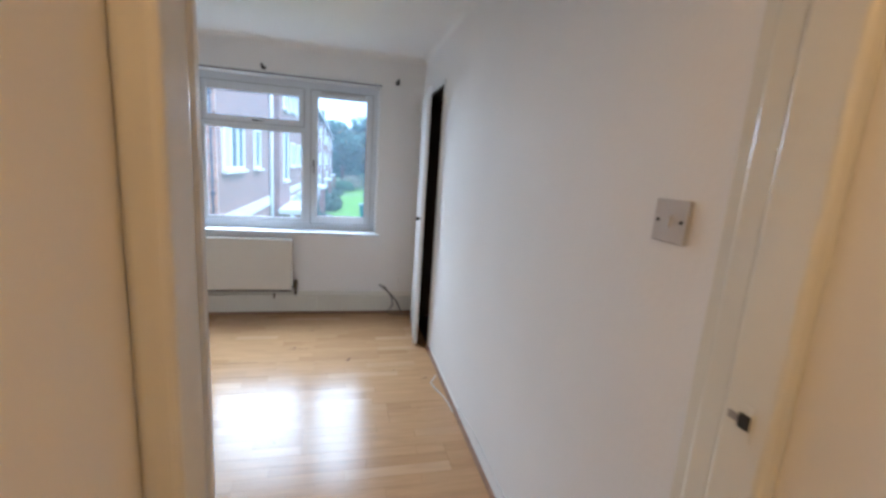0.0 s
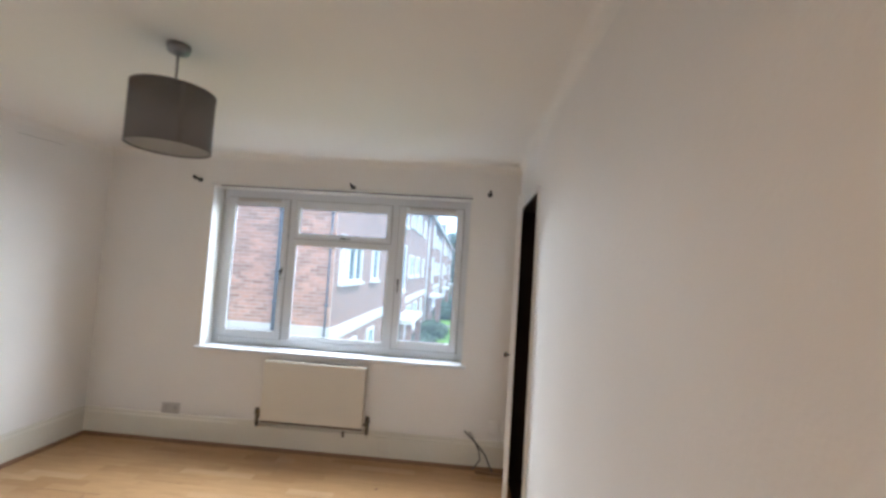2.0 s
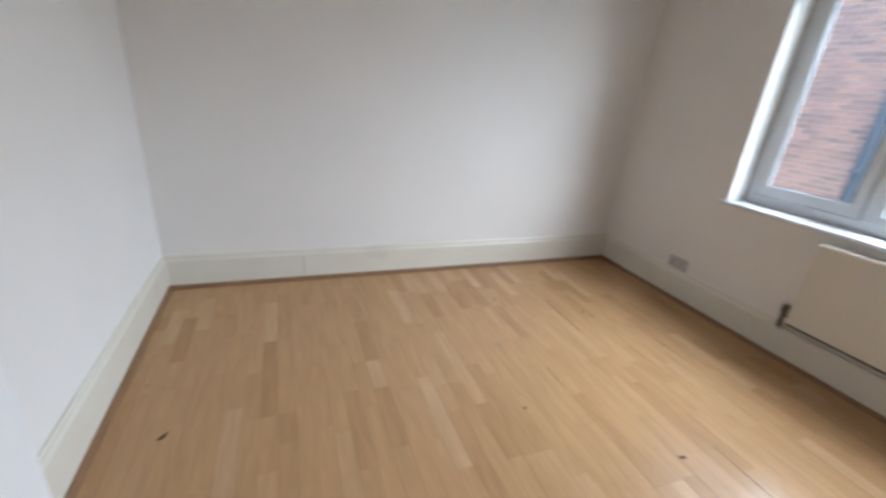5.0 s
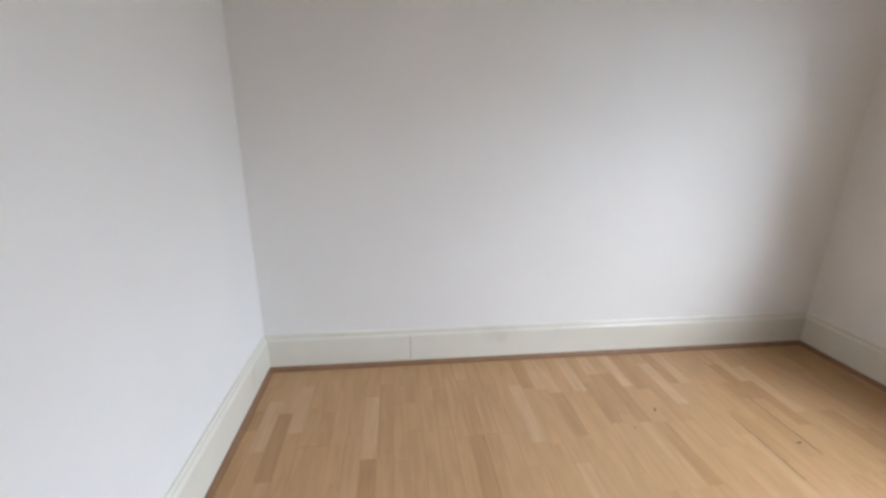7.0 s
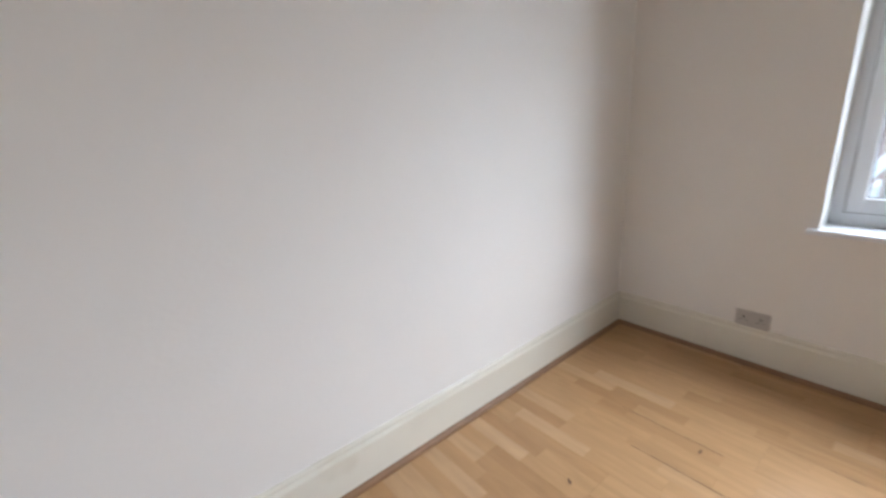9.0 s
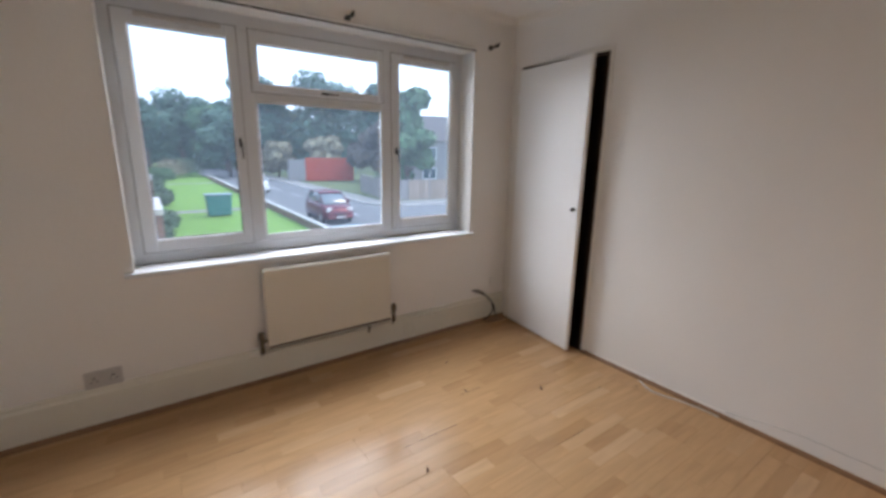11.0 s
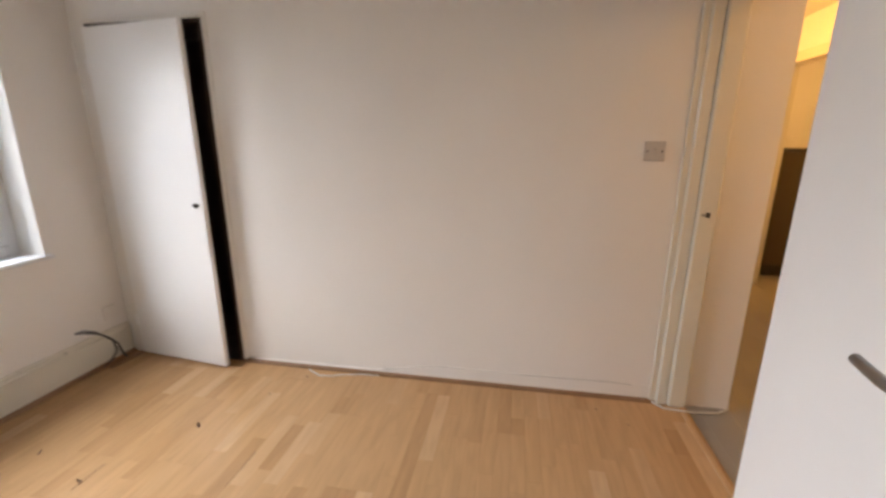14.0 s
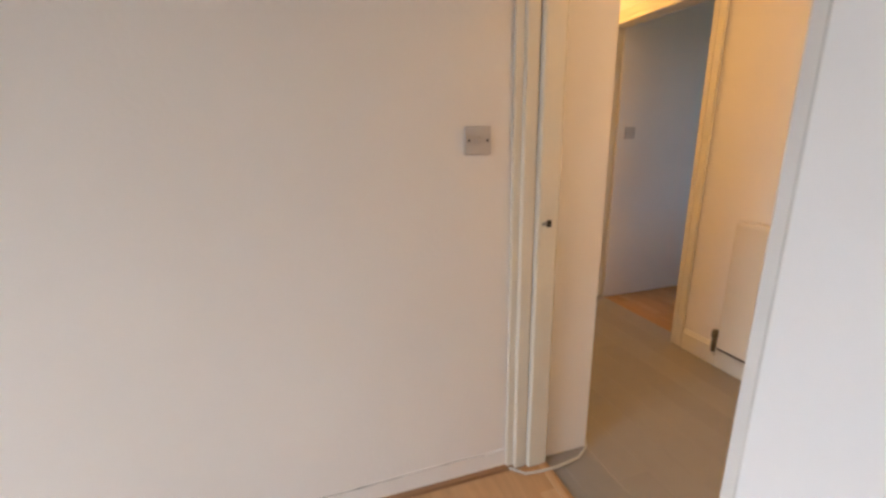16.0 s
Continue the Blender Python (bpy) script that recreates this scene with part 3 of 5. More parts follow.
for r0, zz in ((R, 0), ):
    ring = [[sh.verts.new((rr * math.cos(2 * math.pi * k / N), rr * math.sin(2 * math.pi * k / N), z)) for k in range(N)] for rr, z in ((R, Z0), (R, Z1), (R - 0.003, Z1), (R - 0.003, Z0))]
    for i in range(4):
        for k in range(N):
            f = sh.faces.new((ring[i][k], ring[i][(k + 1) % N], ring[(i + 1) % 4][(k + 1) % N], ring[(i + 1) % 4][k]))
            f.smooth = i in (0, 2)
shade = part("shade", sh, SHADE_OUT, pend, "dark grey fabric drum shade")
seam = bmesh.new()
box(seam, (R - 0.0005, -0.008, Z0), (R + 0.0015, 0.008, Z1))
bmesh.ops.rotate(seam, verts=seam.verts, cent=(0, 0, 0), matrix=Matrix.Rotation(radians(-42), 3, "Z"))
part("seam", seam, SHADE_OUT, shade)
for zz in (Z0, Z1):
    rims = bmesh.new()
    tube(rims, [((R - 0.001) * math.cos(2 * math.pi * k / N), (R - 0.001) * math.sin(2 * math.pi * k / N), zz) for k in range(N + 1)], 0.0028, 6, False)
    part("rim", rims, SHADE_OUT, shade)
df = bmesh.new()
tube(df, [(0, 0, Z0 + 0.004), (0, 0, Z0 + 0.008)], R - 0.005, N)
part("diffuser", df, SHADE_IN, pend, "pale grey diffuser disc")

# ---- hall and the rooms behind it ----
HY, HX0, HX1, HH = -1.45, -1.6, 2.55, 2.3
structure("hall_wall_front", boxes(((0.1, -0.35, -0.3), (HX1 + 0.1, -0.25, HH + 0.3))), WALL, "off-white hall wall lit by a warm bulb", "wall")
structure("hall_wall_far", boxes(((HX0, HY - 0.1, -0.3), (0.58, HY, HH + 0.3)), ((0.58, HY - 0.1, 2.04), (1.45, HY, HH + 0.3)), ((1.45, HY - 0.1, -0.3), (1.54, HY, HH + 0.3)), ((1.54, HY - 0.1, 1.985), (2.24, HY, HH + 0.3)), ((2.24, HY - 0.1, -0.3), (HX1, HY, HH + 0.3))), WALL, "off-white hall wall with two doorways", "wall")
structure("hall_wall_end", boxes(((HX1, HY - 0.1, -0.3), (HX1 + 0.1, -0.35, HH + 0.3)), ((HX0 - 0.1, HY - 0.1, -0.3), (HX0, -0.25, HH + 0.3))), WALL, "off-white end walls of the hall", "wall")
structure("hall_ceiling", boxes(((HX0, HY - 0.1, HH), (HX1, -0.2, HH + 0.1))), CEIL, "white hall ceiling", "ceiling")
for name, x0, x1, z in (("door_frame_bedroom", 0.58, 1.45, 2.04), ("door_frame_kitchen", 1.54, 2.24, 1.985)):
    bm = bmesh.new()
    for a, b in (((x0, HY - 0.12, 0), (x0 + 0.03, HY + 0.02, z)), ((x1 - 0.03, HY - 0.12, 0), (x1, HY + 0.02, z)), ((x0, HY - 0.12, z - 0.03), (x1, HY + 0.02, z)), ((x0 - 0.045, HY, 0), (x0, HY + 0.018, z + 0.05)), ((x1, HY, 0), (x1 + 0.038, HY + 0.018, z + 0.05)), ((x0, HY, z), (x1, HY + 0.018, z + 0.05))):
        box(bm, a, b, 0.004)
    structure(name, bm, GLOSS_CREAM, "cream gloss-painted door frame off the hall", "door frame")
structure("hall_skirting", profile(profile(bmesh.new(), [(u * 0.8, v * 0.62) for u, v in SK], (HX0, HY, 0), (0.53, HY, 0), (0, 1, 0)), [(u * 0.8, v * 0.62) for u, v in SK], (2.27, HY, 0), (HX1, HY, 0), (0, 1, 0)), GLOSS_CREAM, "cream hall skirting board", "skirting")
structure("threshold_bar", profile(bmesh.new(), [(0, 0), (0.004, 0.006), (0.02, 0.009), (0.036, 0.006), (0.04, 0)], (DX0, -0.145, 0), (DX1, -0.145, 0), (0, 1, 0)), LAM, "wood-effect threshold strip in the doorway", "threshold")
radiator(pose(0.27, HY, 0, 0, 0, 180), 0.79, 0.14, 0.84, "cream panel radiator on the hall wall")
# room across the hall, with daylight from its own window
BX1 = 1.405
structure("bedroom_walls", boxes(((BX1, -4.6, -0.3), (BX1 + 0.08, HY - 0.1, HH)), ((-1.9, -4.6, -0.3), (-1.8, HY - 0.1, HH)), ((-1.8, -4.6, -0.3), (-1.4, -4.5, HH)), ((0.9, -4.6, -0.3), (BX1, -4.5, HH)), ((-1.4, -4.6, -0.3), (0.9, -4.5, 0.8)), ((-1.4, -4.6, 2.0), (0.9, -4.5, HH))), WALL, "pale walls of the room across the hall", "wall")
structure("bedroom_ceiling", boxes(((-1.9, -4.6, HH), (BX1 + 0.08, HY - 0.1, HH + 0.1))), CEIL, "white ceiling of the room across the hall", "ceiling")
light_switch("light_switch", pose(BX1, -1.66, 1.30), "grey-white light switch in the room across the hall")
# kitchen
structure("kitchen_walls", boxes(((1.485, -4.2, -0.3), (3.7, -4.1, HH)), ((3.6, -4.1, -0.3), (3.7, HY - 0.1, HH)), ((2.55, HY - 0.1, -0.3), (3.6, HY, HH))), WALL, "off-white kitchen walls", "wall")
structure("kitchen_ceiling", boxes(((1.485, -4.2, HH), (3.7, HY - 0.1, HH + 0.1))), CEIL, "white kitchen ceiling", "ceiling")
CAB = mat("dark_brown_cabinet_laminate", (0.085, 0.06, 0.035), 0.45, 0.06, 6, 0.05, 60)
TOP = mat("dark_worktop", (0.05, 0.045, 0.04), 0.35, 0.2, 30, 0.05, 120)


def base_unit(m, h, label):
    t = thing("kitchen_unit", label, "kitchen cabinet", m, "kitchen units")
    part("carcass", boxes(((0, 0, 0.12), (0.5, 0.5, h))), CAB, t)
    part("plinth", boxes(((0.0, 0.04, 0), (0.5, 0.5, 0.12))), TOP, t)
    d = part("cabinet_door", boxes(((0.004, -0.02, 0.125), (0.496, 0, h - 0.004)), bevel=0.003), CAB, t)
    hb = bmesh.new()
    tube(hb, [(0.05, -0.02, h - 0.1), (0.05, -0.045, h - 0.1), (0.05, -0.045, h - 0.22), (0.05, -0.02, h - 0.22)], 0.005, 8)
    part("handle", hb, STEEL, d)
    return t


for k in range(3):
    base_unit(pose(2.49, -1.62 - 0.5 * k, 0, 0, 0, -90), 1.238, "tall dark brown kitchen unit with a steel handle")
wt = bmesh.new()
box(wt, (2.455, -3.12, 1.24), (3.01, -1.60, 1.272), 0.006)
tagged(part("worktop", wt, TOP), "dark laminate kitchen worktop on the base units", "worktop")
CAB_PALE = mat("cream_cabinet_paint", (0.62, 0.56, 0.45), 0.45, 0.05, 6, 0.05, 60)
t = thing("wall_cupboard", "small cream kitchen wall cupboard", "kitchen cabinet", pose(3.32, -2.58, 1.74))
part("carcass", boxes(((0, -0.5, 0), (0.28, 0, 0.38))), CAB_PALE, t)
d = part("cabinet_door", boxes(((-0.02, -0.497, 0.003), (0, -0.003, 0.377)), bevel=0.003), CAB_PALE, t)
hb = bmesh.new()
tube(hb, [(-0.02, -0.05, 0.08), (-0.042, -0.05, 0.08), (-0.042, -0.05, 0.18), (-0.02, -0.05, 0.18)], 0.005, 8)
part("handle", hb, STEEL, d)
t = thing("wall_vent", "dark square vent high on the kitchen wall", "vent", pose(3.6, -2.66, 2.14))
part("vent_frame", boxes(((-0.02, -0.16, 0), (0, 0, 0.012)), ((-0.02, -0.16, 0.128), (0, 0, 0.14)), ((-0.02, -0.16, 0.012), (0, -0.148, 0.128)), ((-0.02, -0.012, 0.012), (0, 0, 0.128))), TOP, t)
for k in range(5):
    part("slat", boxes(((-0.014, -0.147, 0.016 + k * 0.023), (-0.004, -0.013, 0.03 + k * 0.023))), TOP, t)
rack = thing("wire_rack", "small wire rack on the kitchen wall", "rack", pose(3.55, -2.55, 1.60))
wr = bmesh.new()
for k in range(3):
    tube(wr, [(0, 0, -0.06 * k), (0, -0.3, -0.06 * k)], 0.004, 6)
tube(wr, [(0, 0, 0.06), (0, 0, -0.14)], 0.004, 6)
tube(wr, [(0, -0.3, 0.06), (0, -0.3, -0.14)], 0.004, 6)
tube(wr, [(0, -0.15, 0.03), (0.05, -0.15, 0.062)], 0.004, 6)
part("wires", wr, STEEL, rack)

# ---- bits on the floor ----
LEAF = mat("dead_leaf", (0.16, 0.085, 0.045), 0.8, 0.3, 30, 0.2, 100)
for k, (x, y, s, a) in enumerate(((-0.60, 2.20, 0.035, 20), (-1.88, 1.58, 0.022, 70), (-2.09, 0.23, 0.035, 110), (-2.40, 0.11, 0.018, 30), (-1.49, 2.04, 0.028, 40), (-0.13, 0.31, 0.022, 10), (-0.23, 0.18, 0.020, 60), (-0.88, 2.75, 0.026, 0), (-0.98, 2.42, 0.03, 55), (-2.52, 2.37, 0.022, 65), (-2.78, 1.89, 0.024, 120), (-0.11, 1.90, 0.02, 15), (-0.30, 2.02, 0.014, 45), (-0.95, 1.35, 0.016, 80), (-2.68, 1.73, 0.013, 20))):
    bm = bmesh.new()
    r = random.Random(k)
    n0 = 7
    vs0, vs1 = [], []
    for j in range(n0):
        u = j / (n0 - 1)
        w = 0.17 * s * math.sin(math.pi * u) * (0.7 + 0.6 * r.random()) + 0.0012
        z = 0.002 + 0.22 * s * u * u + 0.08 * s * r.random()
        bend = 0.35 * s * u * u
        vs0.append(bm.verts.new((s * (u - 0.5), bend - w, z)))
        vs1.append(bm.verts.new((s * (u - 0.5), bend + w, z + 0.1 * s)))
    for j in range(n0 - 1):
        bm.faces.new((vs0[j], vs0[j + 1], vs1[j + 1], vs1[j]))
    bmesh.ops.solidify(bm, geom=bm.faces[:], thickness=0.0008)
    o = tagged(part("dry_leaf_scrap", bm, LEAF), "small curled brown scrap of dry leaf on the floor", "leaf scrap", "scraps on the floor")
    o.matrix_basis = pose(x, y, 0.001, 0, 0, a)
off = bmesh.new()
box(off, (-0.12, -0.011, 0), (0.10, 0.011, 0.02), 0.004)
tagged(part("wood_offcut", off, BEAD), "dark brown offcut of wooden beading on the floor", "offcut").matrix_basis = pose(-0.115, 3.092, 0.0005, 0, 0, -8)
# swollen joints between boards that have opened
GAP = mat("dark_floor_joint", (0.07, 0.042, 0.025), 0.8, 0.3, 30, 0.1, 100)
gaps = bmesh.new()
for xa, xb, y in ((-2.86, -2.46, 2.418), (-2.18, -2.09, 2.612), (-1.02, -0.88, 2.418), (-2.72, -2.35, 2.224), (-1.5, -1.2, 2.224), (-0.9, -0.7, 1.836), (-2.1, -1.96, 1.836)):
    n0 = max(4, int((xb - xa) / 0.03))
    tube(gaps, [(xa + (xb - xa) * k / n0, y + 0.001 * noise.noise((k * 0.7, y, 0)), 0.0) for k in range(n0 + 1)], [0.0006 + 0.0014 * abs(noise.noise((k * 0.45, y * 3, 2))) for k in range(n0 + 1)], 6)
structure("floor_joint", gaps, GAP, "dark opened joints between the laminate boards", "joint")
wc = bmesh.new()
tube(wc, [(-0.035, 1.93, 0.006), (-0.085, 1.84, 0.005), (-0.075, 1.77, 0.005), (-0.05, 1.70, 0.005), (-0.03, 1.60, 0.006), (-0.026, 1.50, 0.006)], 0.0035, 8)
tagged(part("thin_cable", wc, CABLE_WHITE), "thin white cable lying along the wall", "cable")
wc = bmesh.new()
tube(wc, [(-0.02, 0.02, 0.012), (-0.06, -0.03, 0.006), (-0.075, -0.09, 0.013), (-0.07, -0.17, 0.006), (-0.055, -0.28, 0.006), (-0.02, -0.34, 0.012), (0.03, -0.365, 0.02)], 0.005, 8)
tagged(part("white_cable", wc, CABLE_WHITE), "white cable crossing the doorway by the frame", "cable")

# ---- outside: ground, road, lawn ----
G = -2.5
GRASS = mat("lawn_grass", (0.13, 0.27, 0.03), 0.9, 0.25, 1.2, 0.6, 40, stain=(0.15, 0.26, 0.05))
EARTH = mat("verge_ground", (0.10, 0.13, 0.05), 0.95, 0.3, 0.6, 0.5, 20, stain=(0.16, 0.13, 0.08))
ASPHALT = mat("asphalt", (0.13, 0.133, 0.14), 0.8, 0.15, 0.8, 0.4, 60, stain=(0.11, 0.11, 0.115))
KERB = mat("kerb_concrete", (0.42, 0.41, 0.39), 0.85, 0.12, 3, 0.3, 50)
PAVE = mat("concrete_paving", (0.22, 0.215, 0.205), 0.85, 0.12, 1.5, 0.3, 50)
BRICK = mat("red_brick", (0.43, 0.215, 0.138), 0.85, 0.25, 9, 0.5, 90, each=0.3)
MORTAR = mat("pale_mortar", (0.52, 0.44, 0.38), 0.9, 0.1, 10, 0.4, 90)
WHITE_RENDER = mat("white_painted_concrete", (0.60, 0.59, 0.58), 0.7, 0.05, 3, 0.2, 40)
PVC_FAR = mat("white_window_plastic", (0.76, 0.77, 0.78), 0.4, 0.03, 3, 0.05, 40)
FAR_GLASS = mat("reflecting_glass", (0.06, 0.10, 0.12), 0.08, 0.3, 2, 0.0, 20, spec=0.8)
CURTAIN = mat("pale_curtain", (0.50, 0.52, 0.52), 0.9, 0.1, 14, 0.2, 60)
ROOF = mat("dark_roof_tile", (0.095, 0.085, 0.085), 0.8, 0.2, 3, 0.4, 30)
PIPE_DARK = mat("dark_drainpipe", (0.045, 0.05, 0.06), 0.5, 0.1, 10, 0.1, 60)


def brick_wall_mat():
    """Brickwork too far off to be laid brick by brick."""
    m, nt, n, l, b = nodes_of("distant_brickwork")
    tex, sep, cmb, br = n.new("ShaderNodeTexCoord"), n.new("ShaderNodeSeparateXYZ"), n.new("ShaderNodeCombineXYZ"), n.new("ShaderNodeTexBrick")
    l.new(tex.outputs["Object"], sep.inputs[0])
    add = n.new("ShaderNodeMath")
    add.operation = "ADD"
    l.new(sep.outputs[0], add.inputs[0])
    l.new(sep.outputs[1], add.inputs[1])
    l.new(add.outputs[0], cmb.inputs[0])
    l.new(sep.outputs[2], cmb.inputs[1])
    l.new(cmb.outputs[0], br.inputs["Vector"])
    br.inputs["Scale"].default_value = 1.0
    br.inputs["Brick Width"].default_value, br.inputs["Row Height"].default_value, br.inputs["Mortar Size"].default_value = 0.235, 0.075, 0.006
    br.inputs["Color1"].default_value, br.inputs["Color2"].default_value, br.inputs["Mortar"].default_value = (0.29, 0.148, 0.104, 1), (0.205, 0.104, 0.076, 1), (0.32, 0.27, 0.24, 1)
    big = n.new("ShaderNodeTexNoise")
    big.inputs["Scale"].default_value, big.inputs["Detail"].default_value = 0.6, 5
    l.new(tex.outputs["Object"], big.inputs["Vector"])
    hs = n.new("ShaderNodeHueSaturation")
    mr = n.new("ShaderNodeMapRange")
    mr.inputs["To Min"].default_value, mr.inputs["To Max"].default_value = 0.8, 1.2
    l.new(big.outputs["Fac"], mr.inputs["Value"])
    l.new(mr.outputs["Result"], hs.inputs["Value"])
    l.new(br.outputs["Color"], hs.inputs["Color"])
    l.new(hs.outputs["Color"], b.inputs["Base Color"])
    b.inputs["Roughness"].default_value = 0.85
    bp = n.new("ShaderNodeBump")
    bp.inputs["Strength"].default_value, bp.inputs["Distance"].default_value = 0.4, 0.006
    bp.invert = True
    l.new(br.outputs["Fac"], bp.inputs["Height"])
    l.new(bp.outputs["Normal"], b.inputs["Normal"])
    return m


BRICKWORK = brick_wall_mat()
gr = bmesh.new()
bmesh.ops.create_grid(gr, x_segments=40, y_segments=40, size=900)
for v in gr.verts:
    v.co.z = G - 0.06
structure("ground", gr, EARTH, "rough grassy ground reaching the horizon", "ground")
structure("road", boxes(((4.95, -60, G - 0.3), (10.75, 260, G - 0.04)), ((10.75, 8.5, G - 0.3), (160, 29.3, G - 0.04))), ASPHALT, "grey asphalt road with a side turning", "road")


def slab(outline, z0, z1):
    """A flat slab with an outline that runs anticlockwise."""
    bm = bmesh.new()
    low, top = [bm.verts.new((x, y, z0)) for x, y in outline], [bm.verts.new((x, y, z1)) for x, y in outline]
    bm.faces.new(low[::-1])
    bm.faces.new(top)
    for k in range(len(outline)):
        q = (k + 1) % len(outline)
        bm.faces.new((low[k], low[q], top[q], top[k]))
    return bm


bend = [(13.1 - 2.45 * math.cos(radians(a)), 28.9 - 2.45 * math.sin(radians(a))) for a in range(0, 91, 10)]
structure("pavement_far", slab([(10.65, 260)] + bend + [(160, 26.45), (160, 28.6), (13.2, 28.6), (12.4, 29.2), (12.5, 260)], G - 0.3, G + 0.06), PAVE, "pale concrete pavement round the corner of the side road", "pavement")
structure("kerb_far", slab([(10.53, 260)] + [(13.1 - 2.57 * math.cos(radians(a)), 28.9 - 2.57 * math.sin(radians(a))) for a in range(0, 91, 10)] + [(160, 26.33), (160, 26.448)] + [(x, y - 0.002) for x, y in bend[::-1]] + [(10.648, 260)], G - 0.3, G + 0.075), KERB, "pale concrete kerb round the corner", "kerb")
structure("pavement_near", boxes(((4.22, -60, G - 0.3), (4.95, 260, G + 0.06)), bevel=0.02), PAVE, "pale concrete pavement with a kerb", "pavement")
structure("lawn", boxes(((-2.2, 3.8, G - 0.3), (4.0, 110, G + 0.0))), GRASS, "mown green lawn in front of the flats", "lawn")
structure("lawn_path", boxes(((-3.0, 29.2, G - 0.2), (3.98, 30.3, G + 0.012)), ((-3.0, 52.0, G - 0.2), (3.98, 53.0, G + 0.012))), PAVE, "pale concrete path across the lawn", "path")
structure("road_marking", boxes(((7.9, 24.0, G - 0.05), (8.0, 27.0, G - 0.034)), ((7.9, 30.0, G - 0.05), (8.0, 33.0, G - 0.034)), ((7.9, 36.0, G - 0.05), (8.0, 39.0, G - 0.034)), ((7.9, 42.0, G - 0.05), (8.0, 45.0, G - 0.034)), ((11.1, 14.0, G - 0.05), (11.25, 16.0, G - 0.034)), ((11.1, 17.0, G - 0.05), (11.25, 19.0, G - 0.034)), ((11.1, 20.0, G - 0.05), (11.25, 22.0, G - 0.034))), WHITE_RENDER, "worn white road markings", "road marking")

# the storeys of this block round the room, which shade the grass under the window
structure("own_block", boxes(((-12, -9, G - 0.2), (4.0, YW + 0.28, -0.31)), ((-12, -9, 2.62), (4.0, YW + 0.28, 5.4)), ((-12, 3.2, -0.3), (XL - 0.11, YW + 0.28, 2.6)), ((0.11, 3.3, -0.3), (4.0, YW + 0.28, 2.6))), BRICKWORK, "brick storeys of the block of flats round the room", "building")

# ---- block of flats next door ----
FX, BY, EAVE, FAR = -3.0, 8.1, 5.0, 72.0
flats = thing("block_of_flats", "three-storey red-brick block of flats with white windows", "building", pose(0, 0, 0))
body = boxes(((FX - 9, BY + 0.02, G - 0.2), (FX, FAR, EAVE)))
part("wall", body, BRICKWORK, flats)
rf = bmesh.new()
v = [rf.verts.new(p) for p in ((FX + 0.45, BY - 0.3, EAVE), (FX + 0.45, FAR + 0.3, EAVE), (FX - 9.45, FAR + 0.3, EAVE), (FX - 9.45, BY - 0.3, EAVE), (FX - 4.5, BY + 3.5, EAVE + 2.9), (FX - 4.5, FAR - 3.5, EAVE + 2.9))]
for f in ((0, 1, 5, 4), (2, 3, 4, 5), (3, 0, 4), (1, 2, 5), (3, 2, 1, 0)):
    rf.faces.new([v[i] for i in f])
part("roof", rf, ROOF, flats, "dark tiled hipped roof")
part("fascia", boxes(((FX - 9.3, BY - 0.25, EAVE - 0.16), (FX + 0.42, BY - 0.2, EAVE)), ((FX + 0.36, BY - 0.2, EAVE - 0.16), (FX + 0.42, FAR, EAVE))), WHITE_RENDER, flats, "white fascia board")
part("concrete_band", boxes(((FX - 9.02, BY - 0.055, -0.10), (FX + 0.04, BY + 0.02, 0.17)), ((FX, BY + 0.02, -0.10), (FX + 0.04, FAR, 0.17))), WHITE_RENDER, flats, "white concrete floor band")


def flat_window(y0, y1, z0, z1, lights, x=FX):
    """A white casement window set in the long front."""
    w = new("window")
    w.parent = flats
    fr = bmesh.new()
    t = 0.06
    box(fr, (x - 0.02, y0, z0), (x + 0.05, y0 + t, z1), 0.004)
    box(fr, (x - 0.02, y1 - t, z0), (x + 0.05, y1, z1), 0.004)
    box(fr, (x - 0.02, y0 + t, z0), (x + 0.05, y1 - t, z0 + t), 0.004)
    box(fr, (x - 0.02, y0 + t, z1 - t), (x + 0.05, y1 - t, z1), 0.004)
    for k in range(1, lights):
        ym = y0 + (y1 - y0) * k / lights
        box(fr, (x - 0.02, ym - 0.035, z0 + t), (x + 0.05, ym + 0.035, z1 - t), 0.004)
    part("window_frame", fr, PVC_FAR, w)
    part("window_sill", boxes(((x - 0.02, y0 - 0.06, z0 - 0.07), (x + 0.12, y1 + 0.06, z0)), bevel=0.006), WHITE_RENDER, w)
    for k in range(lights):
        a, b = y0 + (y1 - y0) * k / lights + 0.05, y0 + (y1 - y0) * (k + 1) / lights - 0.05
        part("pane", boxes(((x + 0.004, a, z0 + t), (x + 0.014, b, z1 - t))), FAR_GLASS, w)
    c = bmesh.new()
    for k in range(10):
        yy = y0 + 0.08 + k * (y1 - y0) * 0.03
        box(c, (x + 0.015, yy, z0 + t), (x + 0.017 + 0.006 * (k % 2), yy + (y1 - y0) * 0.028, z1 - t))
    part("curtain", c, CURTAIN, w)


